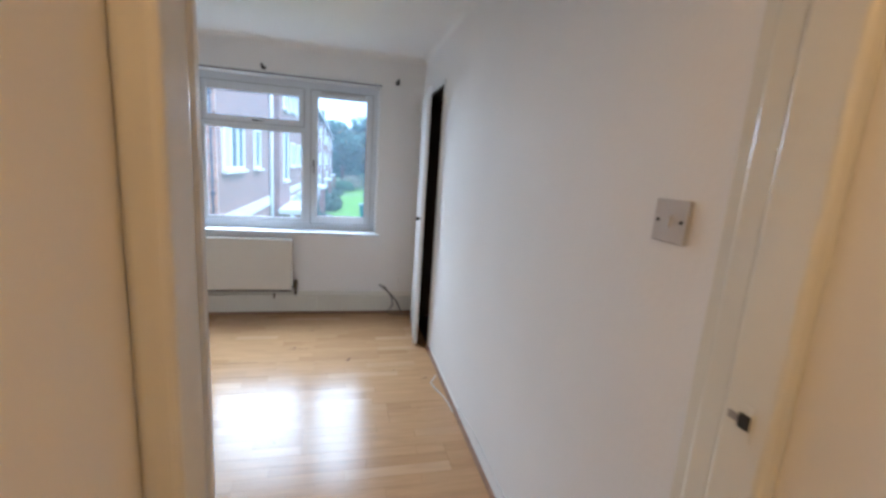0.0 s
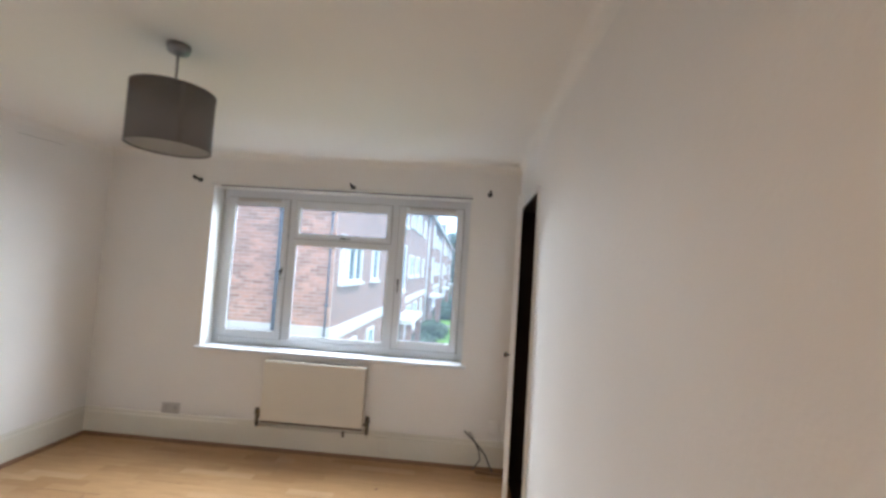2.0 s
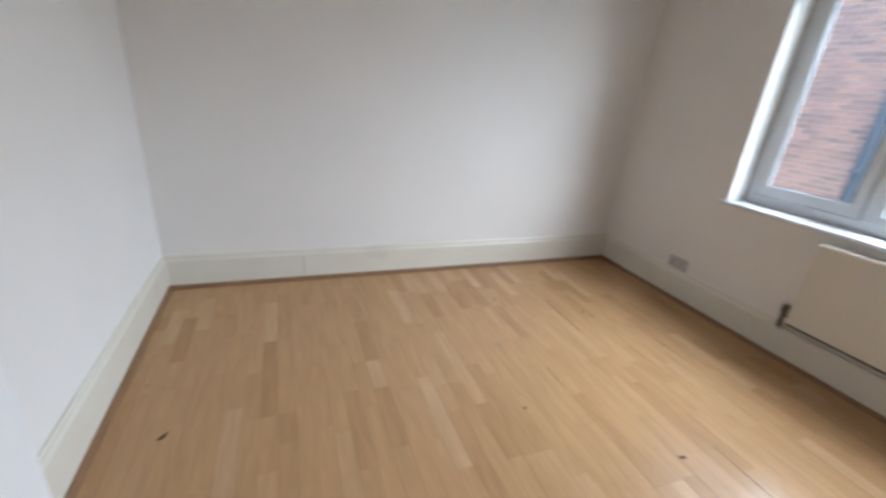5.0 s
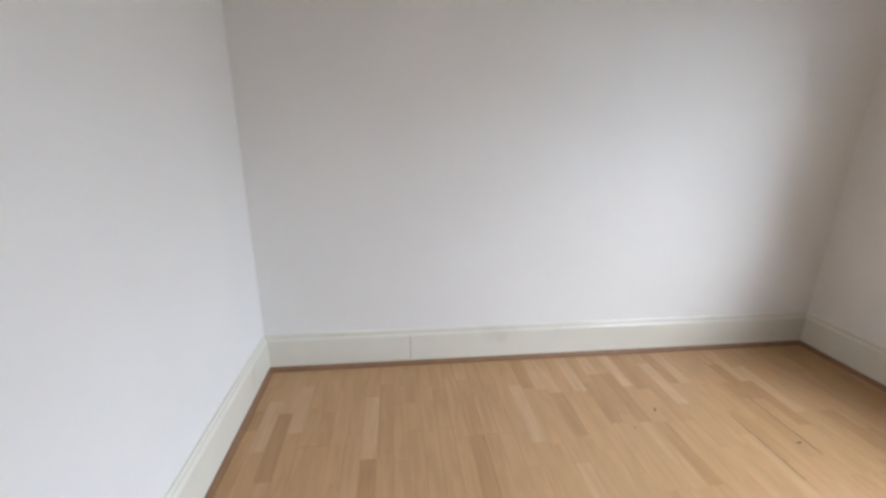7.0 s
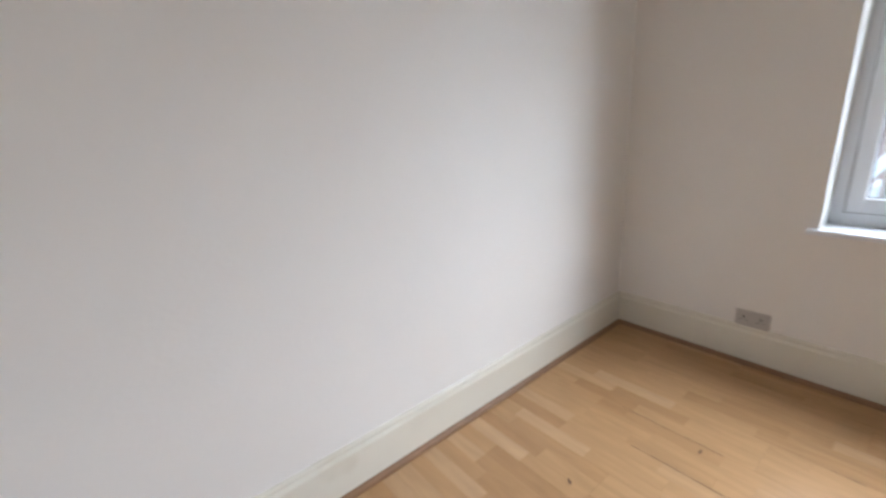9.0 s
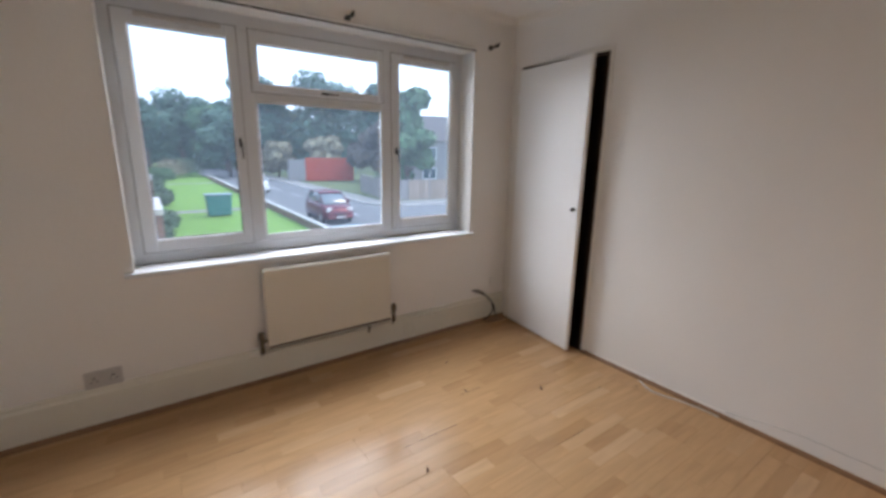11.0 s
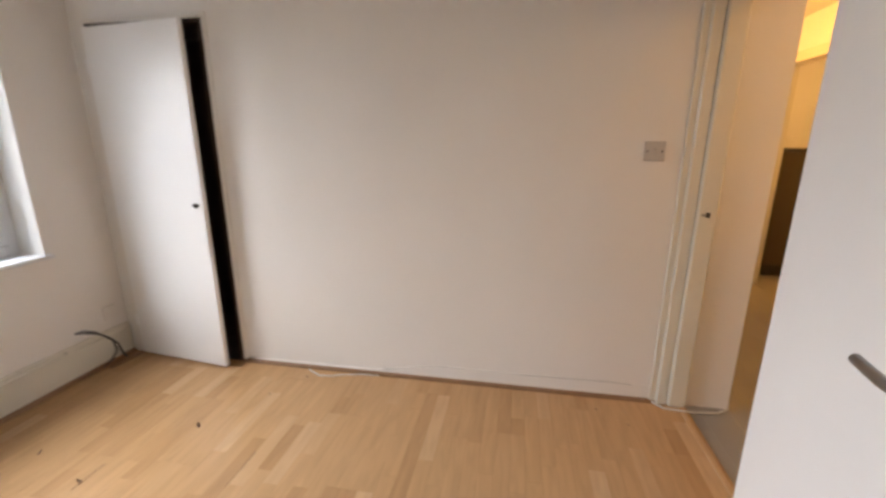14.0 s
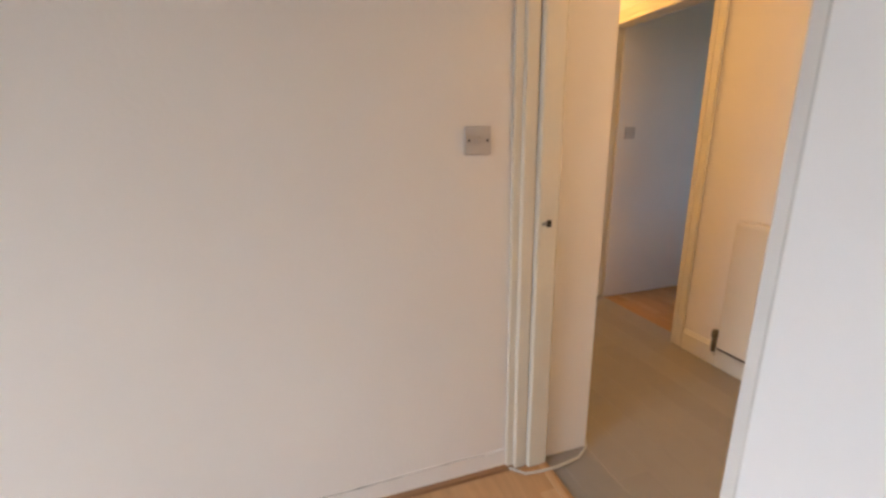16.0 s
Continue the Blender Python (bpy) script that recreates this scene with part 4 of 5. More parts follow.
FLOORS = ((-1.62, -0.28), (1.05, 2.06), (3.36, 4.32))
first = ((8.42, 10.15, 3), (11.3, 12.05, 1), (18.7, 20.2, 2), (21.2, 22.7, 2), (24.4, 25.1, 1), (31.5, 33.2, 3), (34.6, 36.2, 2), (38.0, 39.6, 2), (44.0, 45.8, 3), (48.0, 49.6, 2), (52.5, 54.2, 2), (59.0, 60.6, 2), (64.0, 65.6, 2))
for z0, z1 in FLOORS:
    for y0, y1, nl in first:
        flat_window(y0, y1, z0, z1, nl)
for y0 in (14.0, 27.6, 41.0, 56.0):
    part("stair_tower", boxes(((FX, y0, G - 0.1), (FX + 0.25, y0 + 2.6, EAVE + 0.35))), BRICKWORK, flats, "projecting brown brick stair bay")
    part("canopy", boxes(((FX + 0.25, y0 - 0.3, -0.42), (FX + 0.95, y0 + 2.9, -0.26)), bevel=0.01), WHITE_RENDER, flats, "flat white porch canopy")
    part("porch_wall", boxes(((FX + 0.72, y0 - 0.15, G), (FX + 0.92, y0 + 0.1, -0.42))), BRICKWORK, flats)
    part("porch_wall", boxes(((FX + 0.72, y0 + 2.5, G), (FX + 0.92, y0 + 2.75, -0.42))), BRICKWORK, flats)
    flat_window(y0 + 0.75, y0 + 1.85, 0.6, 2.3, 1, FX + 0.25)
    flat_window(y0 + 0.75, y0 + 1.85, 3.0, 4.5, 1, FX + 0.25)
    dp = bmesh.new()
    tube(dp, [(FX + 0.08, y0 - 0.5, G), (FX + 0.08, y0 - 0.5, EAVE - 0.1)], 0.055, 10)
    part("downpipe", dp, WHITE_RENDER, flats, "white downpipe")
gb = bmesh.new()
for y0 in (19.5, 33.5, 47.0, 61.0):
    a = [gb.verts.new(p) for p in ((FX + 0.05, y0 - 1.9, EAVE - 0.3), (FX + 0.05, y0 + 1.9, EAVE - 0.3), (FX + 0.05, y0 + 1.9, EAVE + 0.2), (FX + 0.05, y0, EAVE + 1.7), (FX + 0.05, y0 - 1.9, EAVE + 0.2), (FX - 3.0, y0, EAVE + 1.7), (FX - 2.0, y0 - 1.9, EAVE + 0.2), (FX - 2.0, y0 + 1.9, EAVE + 0.2))]
    gb.faces.new((a[0], a[1], a[2], a[3], a[4]))
    gb.faces.new((a[4], a[3], a[5], a[6]))
    gb.faces.new((a[3], a[2], a[7], a[5]))
part("gable", gb, ROOF, flats, "dark tiled front gables").data.materials[0] = ROOF
for x, r in ((-4.05, 0.075), (-3.06, 0.022)):
    dp = bmesh.new()
    tube(dp, [(x, BY - 0.10, G), (x, BY - 0.10, EAVE - 0.2)], r, 12)
    for z in (-1.2, 0.6, 2.4, 4.2):
        tube(dp, [(x, BY - 0.10, z), (x, BY - 0.10, z + 0.07)], r + 0.014, 12)
        box(dp, (x - 0.02, BY - 0.10, z + 0.02), (x + 0.02, BY, z + 0.05))
    part("drainpipe", dp, PIPE_DARK, flats, "dark cast drainpipe")
endw = part("end_wall", boxes(((FX - 9, BY, G - 0.2), (FX, BY + 0.02, EAVE))), MORTAR, flats, "brick end wall with pale joints")


def bush(x, y, r, h, seed, label, clump=1.0, material=None):
    """A shrub: a short stem and a shell of many small leaf cards at all angles."""
    t = thing("shrub", label, "shrub", pose(x, y, G))
    rr = random.Random(seed)
    st = bmesh.new()
    tube(st, [(0, 0, -0.02), (0.02, 0, h * 0.5)], [0.05, 0.02], 7)
    part("stem", st, BARK, t)
    bm = bmesh.new()
    leaves(bm, rr, [(Vector((rr.uniform(-0.4, 0.4) * r, rr.uniform(-0.4, 0.4) * r, h * rr.uniform(0.4, 0.6))), (r * rr.uniform(0.5, 0.8), r * rr.uniform(0.5, 0.8), h * 0.42)) for _ in range(6)], int(1400 * clump), 0.10)
    part("crown", bm, material or HEDGE, t)


def leaves(bm, rr, lobes, count, size):
    for _ in range(count):
        c, (a, b, h) = lobes[rr.randrange(len(lobes))]
        d = Vector((rr.gauss(0, 1), rr.gauss(0, 1), rr.gauss(0, 1))).normalized()
        k = rr.uniform(0.72, 1.08)
        p = c + Vector((d.x * a, d.y * b, d.z * h)) * k
        n = (d + Vector((rr.uniform(-0.8, 0.8), rr.uniform(-0.8, 0.8), rr.uniform(-0.5, 0.9)))).normalized()
        u = n.orthogonal().normalized()
        u = Matrix.Rotation(rr.uniform(0, 6.28), 3, n) @ u
        w = n.cross(u)
        s = size * rr.uniform(0.6, 1.5)
        q = [bm.verts.new(p + u * s), bm.verts.new(p + w * s * 0.55 + n * s * 0.15), bm.verts.new(p - u * s), bm.verts.new(p - w * s * 0.55 - n * s * 0.1)]
        bm.faces.new(q)


BARK = mat("tree_bark", (0.10, 0.075, 0.055), 0.9, 0.25, 6, 0.6, 40)
LEAF_DEEP = mat("deep_green_leaves", (0.05, 0.11, 0.075), 0.8, 0.2, 0.8, 0.2, 20, each=0.18)
LEAF_MID = mat("green_leaves", (0.07, 0.15, 0.07), 0.8, 0.2, 0.8, 0.2, 20, each=0.18)
LEAF_PALE = mat("yellowing_leaves", (0.22, 0.20, 0.125), 0.7, 0.2, 0.8, 0.2, 20, each=0.4)
LEAF_GREY = mat("bare_twiggy_leaves", (0.10, 0.085, 0.07), 0.8, 0.2, 0.8, 0.2, 20, each=0.4)
HEDGE = mat("hedge_leaves", (0.055, 0.10, 0.05), 0.7, 0.25, 2, 0.2, 20, each=0.4)
for k, (x, y, r, h) in enumerate(((-2.05, 24.2, 0.9, 1.0), (-2.25, 20.6, 0.72, 0.85), (-1.9, 33.6, 1.05, 1.15), (-2.1, 38.5, 0.95, 1.1), (-2.0, 47.0, 1.1, 1.1))):
    bush(x, y, r, h, k, "clipped rounded green shrub on the lawn edge")
for k, (x, y, r, h) in enumerate(((0.2, 62, 2.4, 2.4), (2.6, 66, 2.2, 2.6), (-1.2, 58, 1.5, 1.6))):
    bush(x, y, r, h, 20 + k, "loose yellow-green garden shrub beyond the lawn", 1.3, LEAF_PALE if k == 0 else LEAF_MID)


def tree(x, y, h, r, seed, material, label, low=0.25, count=6500, size=0.36):
    """A tapered trunk, limbs that fork from it, and a crown of many leaf clumps in uneven lobes."""
    t = thing("tree", label, "tree", pose(x, y, G))
    rr = random.Random(seed)
    tr = bmesh.new()
    tube(tr, [(0, 0, -0.2), (0.05, 0.02, h * 0.2), (rr.uniform(-0.2, 0.2), rr.uniform(-0.2, 0.2), h * 0.5), (rr.uniform(-0.4, 0.4), 0, h * 0.85)], [0.035 * h, 0.026 * h, 0.016 * h, 0.004 * h], 9)
    part("trunk", tr, BARK, t)
    lobes = []
    for k in range(11):
        a = rr.uniform(0, 6.28)
        z = h * (low + (0.93 - low) * (k + 0.5) / 11)
        reach = r * (0.35 + 0.5 * math.sin(math.pi * min(1, (z / h - low) / (1 - low) * 0.85 + 0.15))) * rr.uniform(0.6, 1.1)
        e = Vector((reach * math.cos(a), reach * math.sin(a), z))
        lb = bmesh.new()
        tube(lb, [(0, 0, z * 0.6), e * 0.5 + Vector((0, 0, z * 0.32)), e], [0.010 * h, 0.006 * h, 0.002 * h], 6)
        part("limb", lb, BARK, t)
        s = rr.uniform(0.32, 0.52) * r
        lobes.append((e, (s, s, s * rr.uniform(0.6, 0.9))))
    lobes.append((Vector((0, 0, h * 0.82)), (r * 0.45, r * 0.45, h * 0.15)))
    for k in range(3):
        lobes.append((Vector((rr.uniform(-0.2, 0.2) * r, rr.uniform(-0.2, 0.2) * r, h * (0.4 + 0.16 * k))), (r * 0.55, r * 0.55, h * 0.14)))
    bm = bmesh.new()
    leaves(bm, rr, lobes, count, size)
    part("crown", bm, material, t)


for k, (x, y, h, r, m, lb) in enumerate((
    (-1.5, 92, 12.0, 5.5, LEAF_DEEP, "broad dark green tree beyond the lawn"),
    (4.0, 96, 13.5, 6.0, LEAF_DEEP, "broad dark green tree beyond the lawn"),
    (9.5, 82, 11.0, 5.0, LEAF_MID, "green roadside tree with a full crown"),
    (7.2, 64, 8.5, 3.8, LEAF_DEEP, "dark green tree by the road"),
    (14.5, 78, 15.0, 6.5, LEAF_DEEP, "tall dark green tree behind the red wall"),
    (23.0, 74, 15.5, 7.0, LEAF_DEEP, "tall dark green tree behind the red wall"),
    (33.0, 72, 15.0, 6.5, LEAF_DEEP, "tall dark green tree behind the red wall"),
    (12.5, 60, 4.4, 2.1, LEAF_PALE, "small tree with yellowing leaves"),
    (18.5, 57, 5.4, 2.7, LEAF_PALE, "small tree with pale yellowing leaves"),
    (22.0, 49, 7.0, 3.4, LEAF_GREY, "greyish half-bare tree behind the fence"),
    (18.0, 35.5, 9.4, 2.2, LEAF_MID, "upright green conifer behind the fence"),
    (-14.0, 110, 12.0, 6.0, LEAF_DEEP, "far dark green tree"))):
    tree(x, y, h, r, 40 + k, m, lb, 0.12 if m is LEAF_MID else 0.25)

# far belt of woodland that closes the view
rr = random.Random(77)
wood = bmesh.new()
belt = []
for k in range(46):
    x = -30 + k * 2.6 + rr.uniform(-0.8, 0.8)
    y = 122 + rr.uniform(-6, 6) - max(0, x - 10) * 0.45
    top = rr.uniform(7.0, 11.5)
    for q in range(3):
        belt.append((Vector((x + rr.uniform(-1, 1), y, G + top * (0.2 + 0.3 * q))), (rr.uniform(2.2, 3.4), 2.0, top * 0.24)))
leaves(wood, rr, belt, 30000, 0.55)
tagged(part("woodland", wood, LEAF_DEEP), "far belt of dark green woodland trees", "woodland", kind="stuff")

# ---- low wall, bin, box ----
lw = thing("garden_wall", "low red-brick garden wall with pale coping", "wall", pose(0, 0, 0))
part("brickwork", boxes(((3.98, 18.2, G - 0.2), (4.20, 60, G + 0.36))), BRICKWORK, lw)
for k in range(46):
    part("coping_stone", boxes(((3.94, 18.18 + k * 0.91, G + 0.36), (4.24, 18.18 + k * 0.91 + 0.9, G + 0.42)), bevel=0.01), KERB, lw)
BIN_LID = mat("blue_grey_lid_plastic", (0.16, 0.24, 0.28), 0.4, 0.1, 4, 0.05, 50)
TEAL = mat("teal_bin_plastic", (0.02, 0.17, 0.17), 0.45, 0.1, 4, 0.05, 50)


def wheelie(m, w, d, h, label):
    t = thing("waste_bin", label, "bin", m, "waste bins")
    bm = bmesh.new()
    box(bm, (-w / 2, -d / 2, 0.08), (w / 2, d / 2, h), 0.03, 2)
    for vv in bm.verts:
        k = 0.86 + 0.14 * vv.co.z / h
        vv.co.x *= k
        vv.co.y *= k
    part("tub", bm, TEAL, t)
    ld = bmesh.new()
    box(ld, (-w / 2 - 0.03, -d / 2 - 0.05, h + 0.002), (w / 2 + 0.03, d / 2 + 0.03, h + 0.07), 0.025, 2)
    part("lid", ld, BIN_LID, t, "blue-grey plastic lid")
    for sx in (-1, 1):
        wh = bmesh.new()
        tube(wh, [(sx * (w / 2 - 0.12), d / 2 - 0.1, 0.09), (sx * (w / 2 - 0.05), d / 2 - 0.1, 0.09)], 0.09, 14)
        part("wheel", wh, RUBBER, t)


wheelie(pose(0.9, 27.3, G), 1.3, 0.8, 1.2, "teal plastic communal bin on the lawn")
wheelie(pose(4.66, 17.9, G + 0.06), 1.3, 0.6, 0.42, "teal lidded bin beside the low wall")

# ---- cars ----
PAINT_RED = mat("dark_red_car_paint", (0.12, 0.01, 0.024), 0.22, 0.05, 3, 0.0, 40, metal=0.3)
PAINT_WHITE = mat("white_car_paint", (0.72, 0.73, 0.74), 0.25, 0.03, 3, 0.0, 40)
# glass base lightened, so part of the sky's reflection is in the colour
CARGLASS = mat("car_glass", (0.10, 0.13, 0.15), 0.06, 0.1, 3, 0.0, 20, spec=0.8)
LENS = mat("clear_lamp_lens", (0.62, 0.62, 0.6), 0.12, 0.05, 10, 0.0, 40)


def loft(bm, stations):
    """A closed body from cross-sections (y, half width at the base, at the top, z low, z high)."""
    rings = []
    for y, w0, w1, z0, z1 in stations:
        pts = [(-w0 * 0.9, z0), (-w0, z0 + 0.08), (-w0, z0 + (z1 - z0) * 0.55), (-w1, z1 - 0.03), (-w1 * 0.9, z1), (w1 * 0.9, z1), (w1, z1 - 0.03), (w0, z0 + (z1 - z0) * 0.55), (w0, z0 + 0.08), (w0 * 0.9, z0)]
        rings.append([bm.verts.new((x, y, z)) for x, z in pts])
    for a, b in zip(rings, rings[1:]):
        for k in range(10):
            f = bm.faces.new((a[k], a[(k + 1) % 10], b[(k + 1) % 10], b[k]))
            f.smooth = True
    bm.faces.new(rings[0][::-1])
    bm.faces.new(rings[-1])
    bmesh.ops.recalc_face_normals(bm, faces=bm.faces)
    return bm


def car(m, paint, label):
    """A small hatchback, its nose to -y."""
    t = thing("parked_car", label, "car", m, "parked cars")
    part("body", loft(bmesh.new(), [(-1.93, 0.50, 0.42, 0.32, 0.56), (-1.86, 0.70, 0.60, 0.25, 0.72), (-1.70, 0.80, 0.69, 0.22, 0.84), (-1.35, 0.85, 0.75, 0.2, 0.95), (-0.9, 0.86, 0.78, 0.2, 1.03), (0, 0.87, 0.79, 0.2, 1.06), (1.2, 0.87, 0.78, 0.2, 1.09), (1.72, 0.83, 0.74, 0.24, 1.06), (1.88, 0.70, 0.62, 0.3, 0.9)]), paint, t)
    part("windows", loft(bmesh.new(), [(-1.2, 0.70, 0.66, 0.9, 1.0), (-0.42, 0.76, 0.62, 0.94, 1.50), (0.15, 0.78, 0.62, 0.94, 1.57), (1.25, 0.77, 0.60, 0.94, 1.55), (1.70, 0.72, 0.57, 0.94, 1.22)]), CARGLASS, t, "reflecting car windows with pale sky reflection painted in")
    part("roof_panel", loft(bmesh.new(), [(-0.46, 0.62, 0.57, 1.45, 1.52), (0.15, 0.64, 0.60, 1.50, 1.60), (1.1, 0.63, 0.58, 1.50, 1.59), (1.45, 0.58, 0.52, 1.46, 1.52)]), paint, t)
    for sx in (-1, 1):
        pl = bmesh.new()
        for a, b in (((-1.16, 1.0, 0.71), (-0.42, 1.49, 0.62)), ((0.25, 1.03, 0.79), (0.28, 1.54, 0.63)), ((1.66, 1.06, 0.73), (1.38, 1.50, 0.59))):
            tube(pl, [(sx * a[2], a[0], a[1]), (sx * b[2], b[0], b[1])], 0.03, 8)
        part("pillar", pl, paint, t)
        hl = bmesh.new()
        box(hl, (sx * 0.55 - 0.14, -1.86, 0.62), (sx * 0.55 + 0.14, -1.52, 0.86), 0.06, 3)
        part("headlight", hl, LENS, t, "clear headlight")
        mi = bmesh.new()
        box(mi, (sx * 0.89 - 0.08, -0.80, 1.02), (sx * 0.89 + 0.08, -0.66, 1.15), 0.03, 2)
        part("mirror", mi, paint, t)
        for y in (-1.22, 1.22):
            w = bmesh.new()
            tube(w, [(sx * 0.66, y, 0.3), (sx * 0.68, y, 0.3), (sx * 0.83, y, 0.3), (sx * 0.855, y, 0.3)], [0.27, 0.3, 0.3, 0.27], 24)
            tyre = part("wheel", w, RUBBER, t)
            rm = bmesh.new()
            tube(rm, [(sx * 0.845, y, 0.3), (sx * 0.862, y, 0.3)], [0.2, 0.185], 20)
            part("rim", rm, STEEL, tyre)
    part("bumper", boxes(((-0.7, -1.985, 0.3), (0.7, -1.85, 0.44)), bevel=0.04), paint, t)
    part("grille", boxes(((-0.32, -1.97, 0.5), (0.32, -1.9, 0.58)), bevel=0.02), RUBBER, t)
    part("number_plate", boxes(((-0.25, -1.995, 0.34), (0.25, -1.98, 0.43))), LENS, t)


car(pose(5.95, 23.6, G - 0.04, 0, 0, -2), PAINT_RED, "dark red hatchback parked at the kerb")
car(pose(5.75, 41.5, G - 0.04, 0, 0, 0), PAINT_WHITE, "white car parked along the kerb")

# ---- fence, red wall and house over the road ----
FENCE = mat("weathered_fence_wood", (0.26, 0.245, 0.235), 0.85, 0.2, 3, 0.4, 60, each=0.25)
FENCE_B = mat("newer_fence_wood", (0.32, 0.25, 0.20), 0.85, 0.2, 3, 0.4, 60, each=0.2)
fence = thing("garden_fence", "weathered close-boarded garden fence along the pavement", "fence", pose(0, 0, 0))
for run, (pa, pb, count) in enumerate(((Vector((12.5, 29.3, G)), Vector((29.0, 27.2, G)), 9), (Vector((14.0, 37.0, G)), Vector((12.5, 29.3, G)), 4))):
    dirv = (pb - pa).normalized()
    ang = math.degrees(math.atan2(dirv.y, dirv.x))
    for k in range(count):
        o = pa + dirv * 1.88 * k
        ps = part("post", boxes(((-0.05, -0.05, 0), (0.05, 0.05, 1.75)), bevel=0.008), FENCE, fence)
        ps.matrix_basis = pose(o.x, o.y, G, 0, 0, ang)
        bd = bmesh.new()
        for j in range(14):
            box(bd, (0.06 + j * 0.126, -0.01 - 0.006 * (j % 2), 0.05), (0.06 + j * 0.126 + 0.13, 0.01 - 0.006 * (j % 2), 1.6 + 0.02 * math.sin(k * 3.1)))
        pn = part("panel", bd, FENCE_B if (run, k) in ((0, 1), (0, 2)) else FENCE, fence)
        pn.matrix_basis = pose(o.x, o.y, G, 0, 0, ang)
RED = mat("orange_red_cladding", (0.46, 0.055, 0.025), 0.55, 0.08, 1.5, 0.1, 30)
GREYW = mat("grey_shed_boards", (0.26, 0.25, 0.25), 0.7, 0.1, 2, 0.2, 40)
shed = thing("red_shed", "long orange-red clad shed with a grey end", "shed", pose(13.6, 52.0, G, 0, 0, -12))
for k in range(18):
    part("cladding_sheet", boxes(((k * 0.32, -0.03 * (k % 2), 0.0), (k * 0.32 + 0.318, 0.1, 2.75)), bevel=0.01), RED, shed)
part("side_wall", boxes(((-1.9, 0.0, 0.0), (-0.01, 0.12, 2.5))), GREYW, shed, "grey boarded end")
part("shed_body", boxes(((-1.9, 0.13, 0), (5.7, 3.0, 2.45))), GREYW, shed)
house = thing("house", "grey rendered house with a tiled roof behind the fence", "house", pose(20.6, 38.5, G, 0, 0, -16))
part("wall", boxes(((0, 0, 0), (9, 7, 4.8))), GREYW, house)
hr = bmesh.new()
vv = [hr.verts.new(p) for p in ((-0.4, -0.4, 4.8), (9.4, -0.4, 4.8), (9.4, 7.4, 4.8), (-0.4, 7.4, 4.8), (-0.4, 3.5, 7.6), (9.4, 3.5, 7.6))]
for f in ((0, 1, 5, 4), (2, 3, 4, 5), (3, 0, 4), (1, 2, 5), (3, 2, 1, 0)):
    hr.faces.new([vv[i] for i in f])
part("roof", hr, ROOF, house)
for x, z in ((1.0, 3.0), (3.8, 3.0), (6.6, 3.0), (1.0, 0.9), (6.0, 0.9)):
    w = new("window")
    w.parent = house
    part("window_frame", boxes(((x, -0.05, z), (x + 0.08, 0.02, z + 1.2)), ((x + 1.42, -0.05, z), (x + 1.5, 0.02, z + 1.2)), ((x, -0.05, z), (x + 1.5, 0.02, z + 0.08)), ((x, -0.05, z + 1.12), (x + 1.5, 0.02, z + 1.2)), ((x + 0.71, -0.05, z), (x + 0.79, 0.02, z + 1.2))), PVC_FAR, w)
    part("pane", boxes(((x + 0.08, -0.015, z + 0.08), (x + 1.42, 0.01, z + 1.12))), FAR_GLASS, w)
for k, (x, y, r, h) in enumerate(((20.2, 44.0, 1.3, 1.8), (23.0, 33.0, 1.2, 2.0))):
    bush(x, y, r, h, 60 + k, "untrimmed green shrub over the road", 1.0)

# ---- floors, board by board ----
structure("floor", boxes(((XL - 0.05, -0.11, -0.05), (0.05, YW + 0.05, -0.008))), BEAD, "beech strip laminate floor", "floor")
floor_ob = bpy.data.objects["floor"]
BW, BL = 0.194, 1.285


def board_mesh(seed, length, width):
    """A laminate board of three strips, each cut into blocks with eased edges."""
    r = random.Random(seed)
    bm = bmesh.new()
    w = width / 3
    for s in range(3):
        x = 0.0
        cuts = [0.0]
        x = r.uniform(0.12, 0.4)
        while x < length - 0.12:
            cuts.append(x)
            x += r.uniform(0.28, 0.5)
        cuts.append(length)
        for a, b in zip(cuts, cuts[1:]):
            y0, y1 = s * w, (s + 1) * w
            e = 0.0003
            ya, yb = (y0 + (0.0005 if s == 0 else e), y1 - (0.0005 if s == 2 else e))
            xa, xb = (a + (0.0005 if a == 0 else e), b - (0.0005 if b == length else e))
            top = [bm.verts.new(p) for p in ((xa, ya, 0), (xb, ya, 0), (xb, yb, 0), (xa, yb, 0))]
            low = [bm.verts.new(p) for p in ((xa - e, ya - e, -0.0015), (xb + e, ya - e, -0.0015), (xb + e, yb + e, -0.0015), (xa - e, yb + e, -0.0015))]
            bm.faces.new(top)
            for k in range(4):
                bm.faces.new((low[k], low[(k + 1) % 4], top[(k + 1) % 4], top[k]))
    me = bpy.data.meshes.new("board")
    bm.to_mesh(me)
    bm.free()
    me.materials.append(LAM)
    return me


full = [board_mesh(k, BL, BW) for k in range(8)]
row, y, r = 0, -0.105, random.Random(5)
while y < YW - 0.001:
    w = min(BW, YW - y)
    x = XL + 0.002
    first = (0.35, 0.95, 0.6, 1.2)[row % 4]
    while x < -0.002:
        ln = min(first if x < XL + 0.01 else BL, -0.002 - x)
        me = full[r.randrange(8)] if ln == BL and w == BW else board_mesh(100 + row * 10 + int(x * 3), ln, w)
        ob = new("board", me)
        ob.parent = floor_ob
        ob.location = (x, y, r.uniform(-0.0003, 0.0003))
        x += ln
    y += w
    row += 1
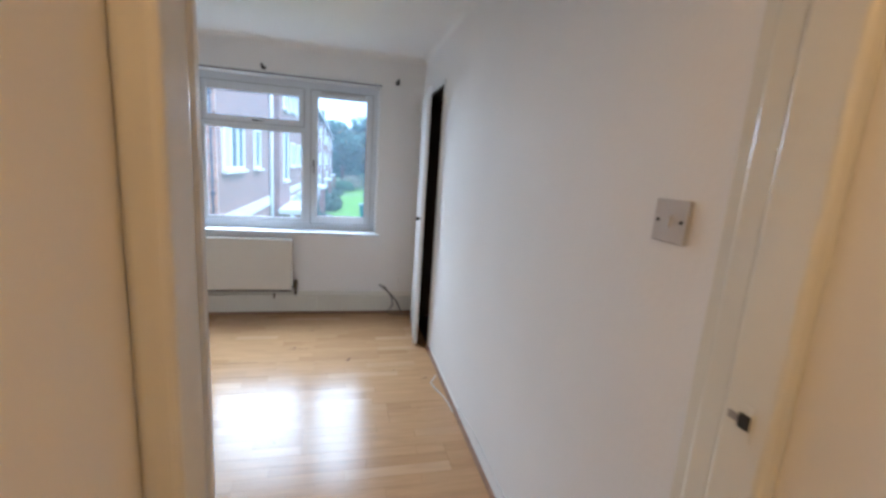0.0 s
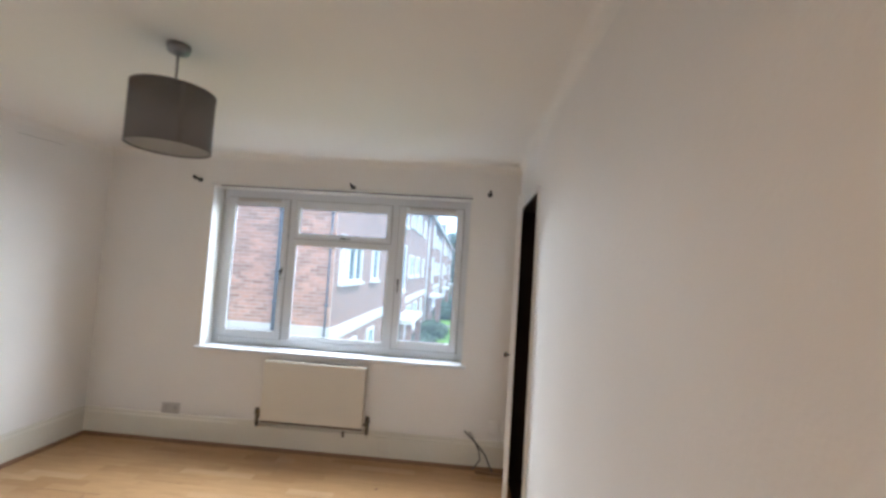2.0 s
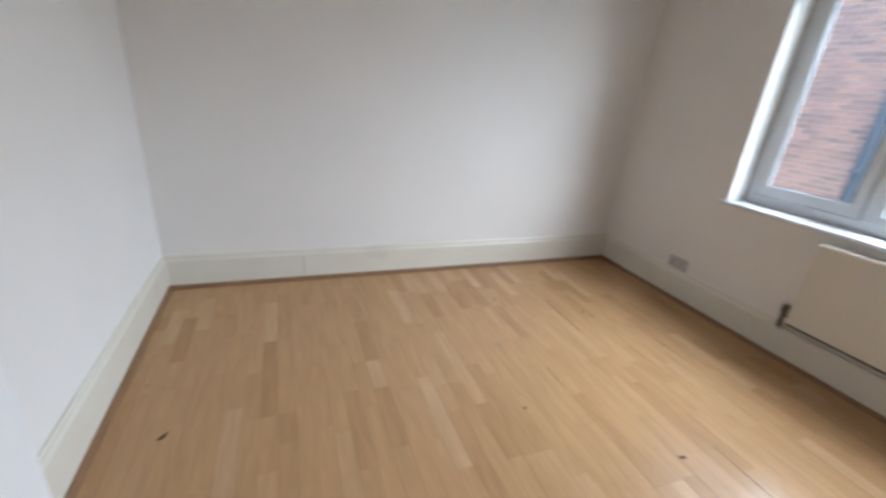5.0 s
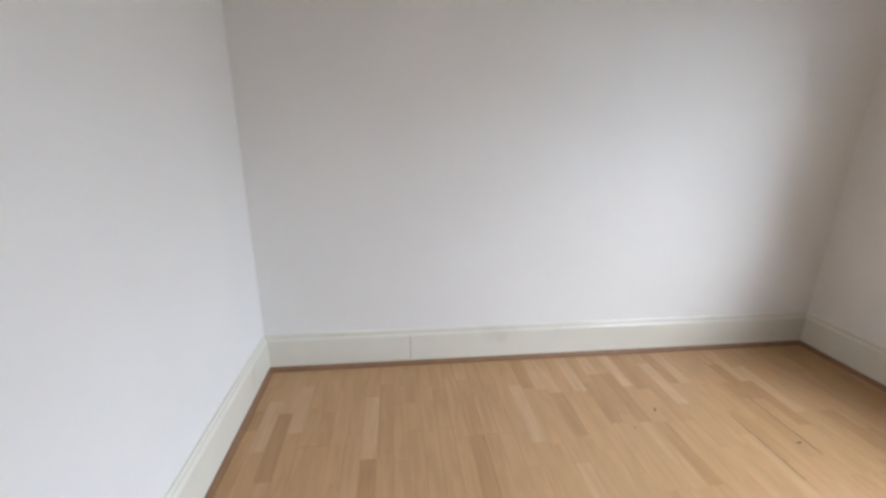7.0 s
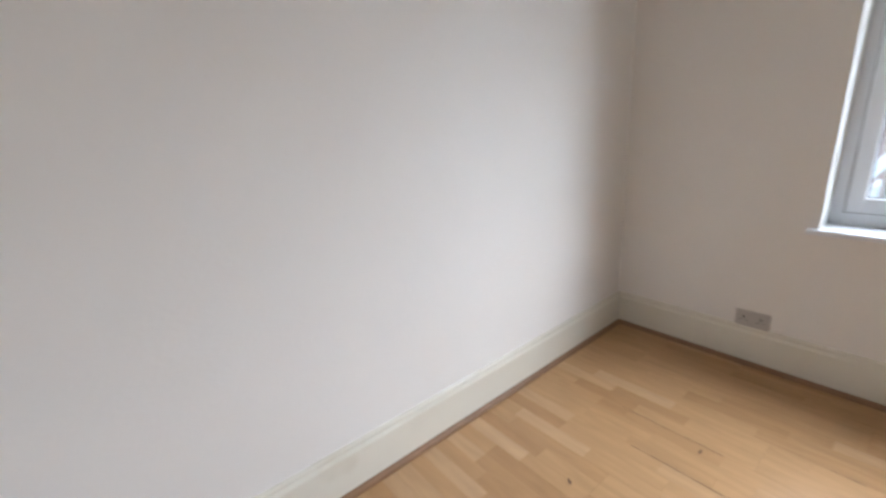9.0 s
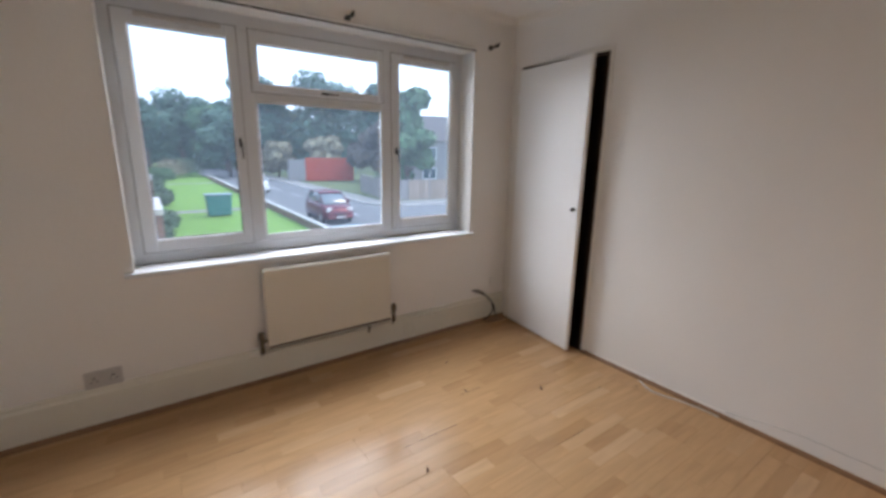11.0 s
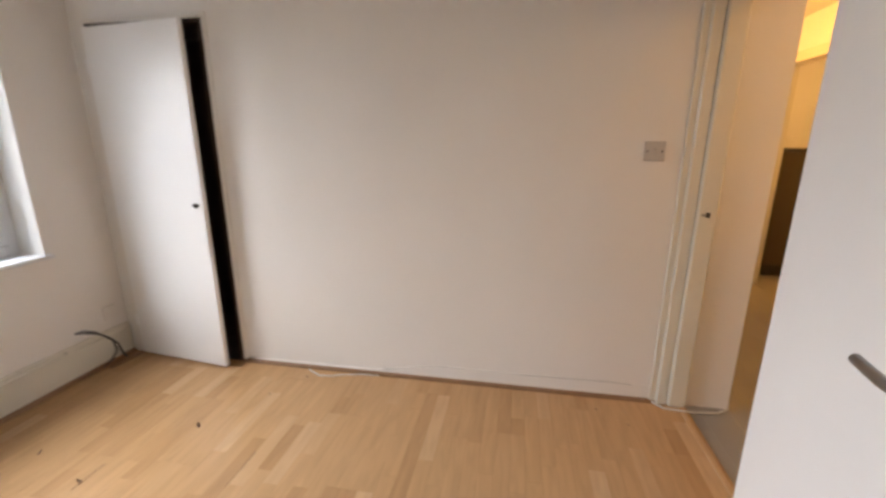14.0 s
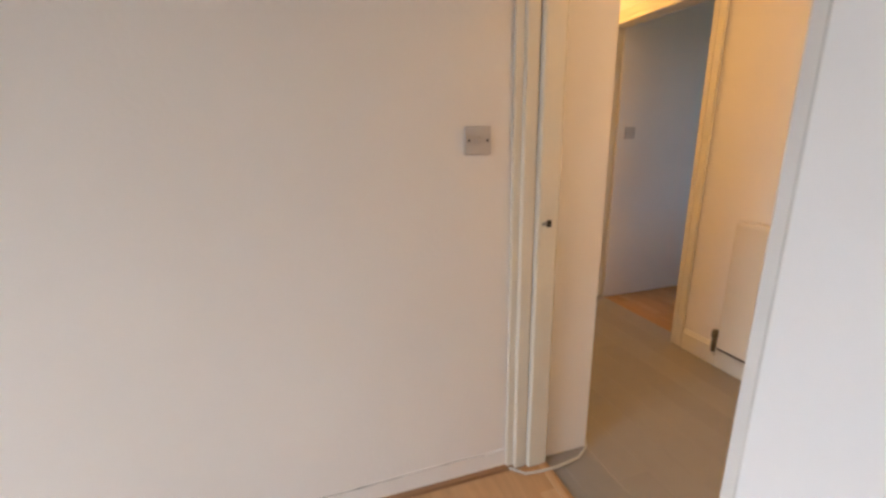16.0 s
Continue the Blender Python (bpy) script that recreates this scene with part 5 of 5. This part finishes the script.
hall_floor = structure("hall_floor", boxes(((HX0, HY - 0.1, -0.05), (3.7, -0.11, -0.008)), ((1.49, -4.2, -0.05), (3.7, HY - 0.1, -0.008))), VINYL, "grey wood-effect vinyl floor of hall and kitchen", "floor")
vp = boxes(((0, 0, -0.005), (0.9012, 0.1492, 0)))
vm = mesh_of("vinyl_plank", vp, VINYL)
for j in range(10):
    yy = HY + j * 0.15
    for i in range(4):
        ob = new("plank", vm)
        ob.parent = hall_floor
        ob.location = (HX0 + 0.05 + i * 0.902 + (0.45 if j % 2 else 0), yy - 0.1, -0.002)
for j in range(14):
    for i in range(2):
        ob = new("plank", vm)
        ob.parent = hall_floor
        ob.location = (1.45 + i * 0.902 + (0.4 if j % 2 else 0), -1.70 - j * 0.15, -0.0025)
bed_floor = structure("bedroom_floor", boxes(((-1.8, -4.5, -0.05), (BX1, HY - 0.1, -0.008))), BEAD, "beech laminate floor of the room across the hall", "floor")
for j in range(16):
    for i in range(3):
        x = -1.8 + i * BL - (0.6 if j % 2 else 0)
        x0 = max(x, -1.8)
        ln = min(x + BL, BX1) - x0
        x = x0
        ob = new("board", full[(i * 3 + j) % 8] if ln == BL else board_mesh(900 + j + 20 * i, ln, BW))
        ob.parent = bed_floor
        ob.location = (x, HY - 0.1 - BW * (j + 1), -0.002)

# ---- bricks of the end wall next door ----
bm = bmesh.new()
box(bm, (0.0, -0.007, 0.0), (0.222, 0.006, 0.064), 0.003)
full_b = mesh_of("brick", bm, BRICK)
bm = bmesh.new()
box(bm, (0.0, -0.007, 0.0), (0.104, 0.006, 0.064), 0.003)
half_b = mesh_of("brick", bm, BRICK)
rr = random.Random(11)
rest_v, rest_f = [], []
for c in range(int((3.6 - (-1.0)) / 0.075)):
    z = -1.0 + c * 0.075
    if -0.17 < z < 0.17:
        continue
    x = FX - 0.004
    flip = c % 2
    first_b = True
    while x > FX - 2.9:
        w = 0.104 if (first_b and flip) else 0.222
        first_b = False
        x0 = x - w
        dy = rr.uniform(-0.004, 0.003)
        if 0.6 < z < 2.1 and x0 > FX - 2.5:
            ob = new("brick", half_b if w < 0.2 else full_b)
            ob.parent = endw
            ob.location = (x0, BY + dy, z)
        else:
            i = len(rest_v)
            y0, y1 = BY - 0.006 + dy, BY + 0.004
            rest_v += [(x0, y1, z), (x, y1, z), (x, y1, z + 0.064), (x0, y1, z + 0.064), (x0 + 0.003, y0, z + 0.003), (x - 0.003, y0, z + 0.003), (x - 0.003, y0, z + 0.061), (x0 + 0.003, y0, z + 0.061)]
            rest_f += [tuple(i + k for k in f) for f in ((4, 5, 6, 7), (0, 1, 5, 4), (1, 2, 6, 5), (2, 3, 7, 6), (3, 0, 4, 7))]
        x = x0 - 0.011
me = bpy.data.meshes.new("bricks")
me.from_pydata(rest_v, [], rest_f)
me.materials.append(BRICK)
far_b = new("bricks", me)
far_b.parent = endw
far_b["kind"] = "stuff"
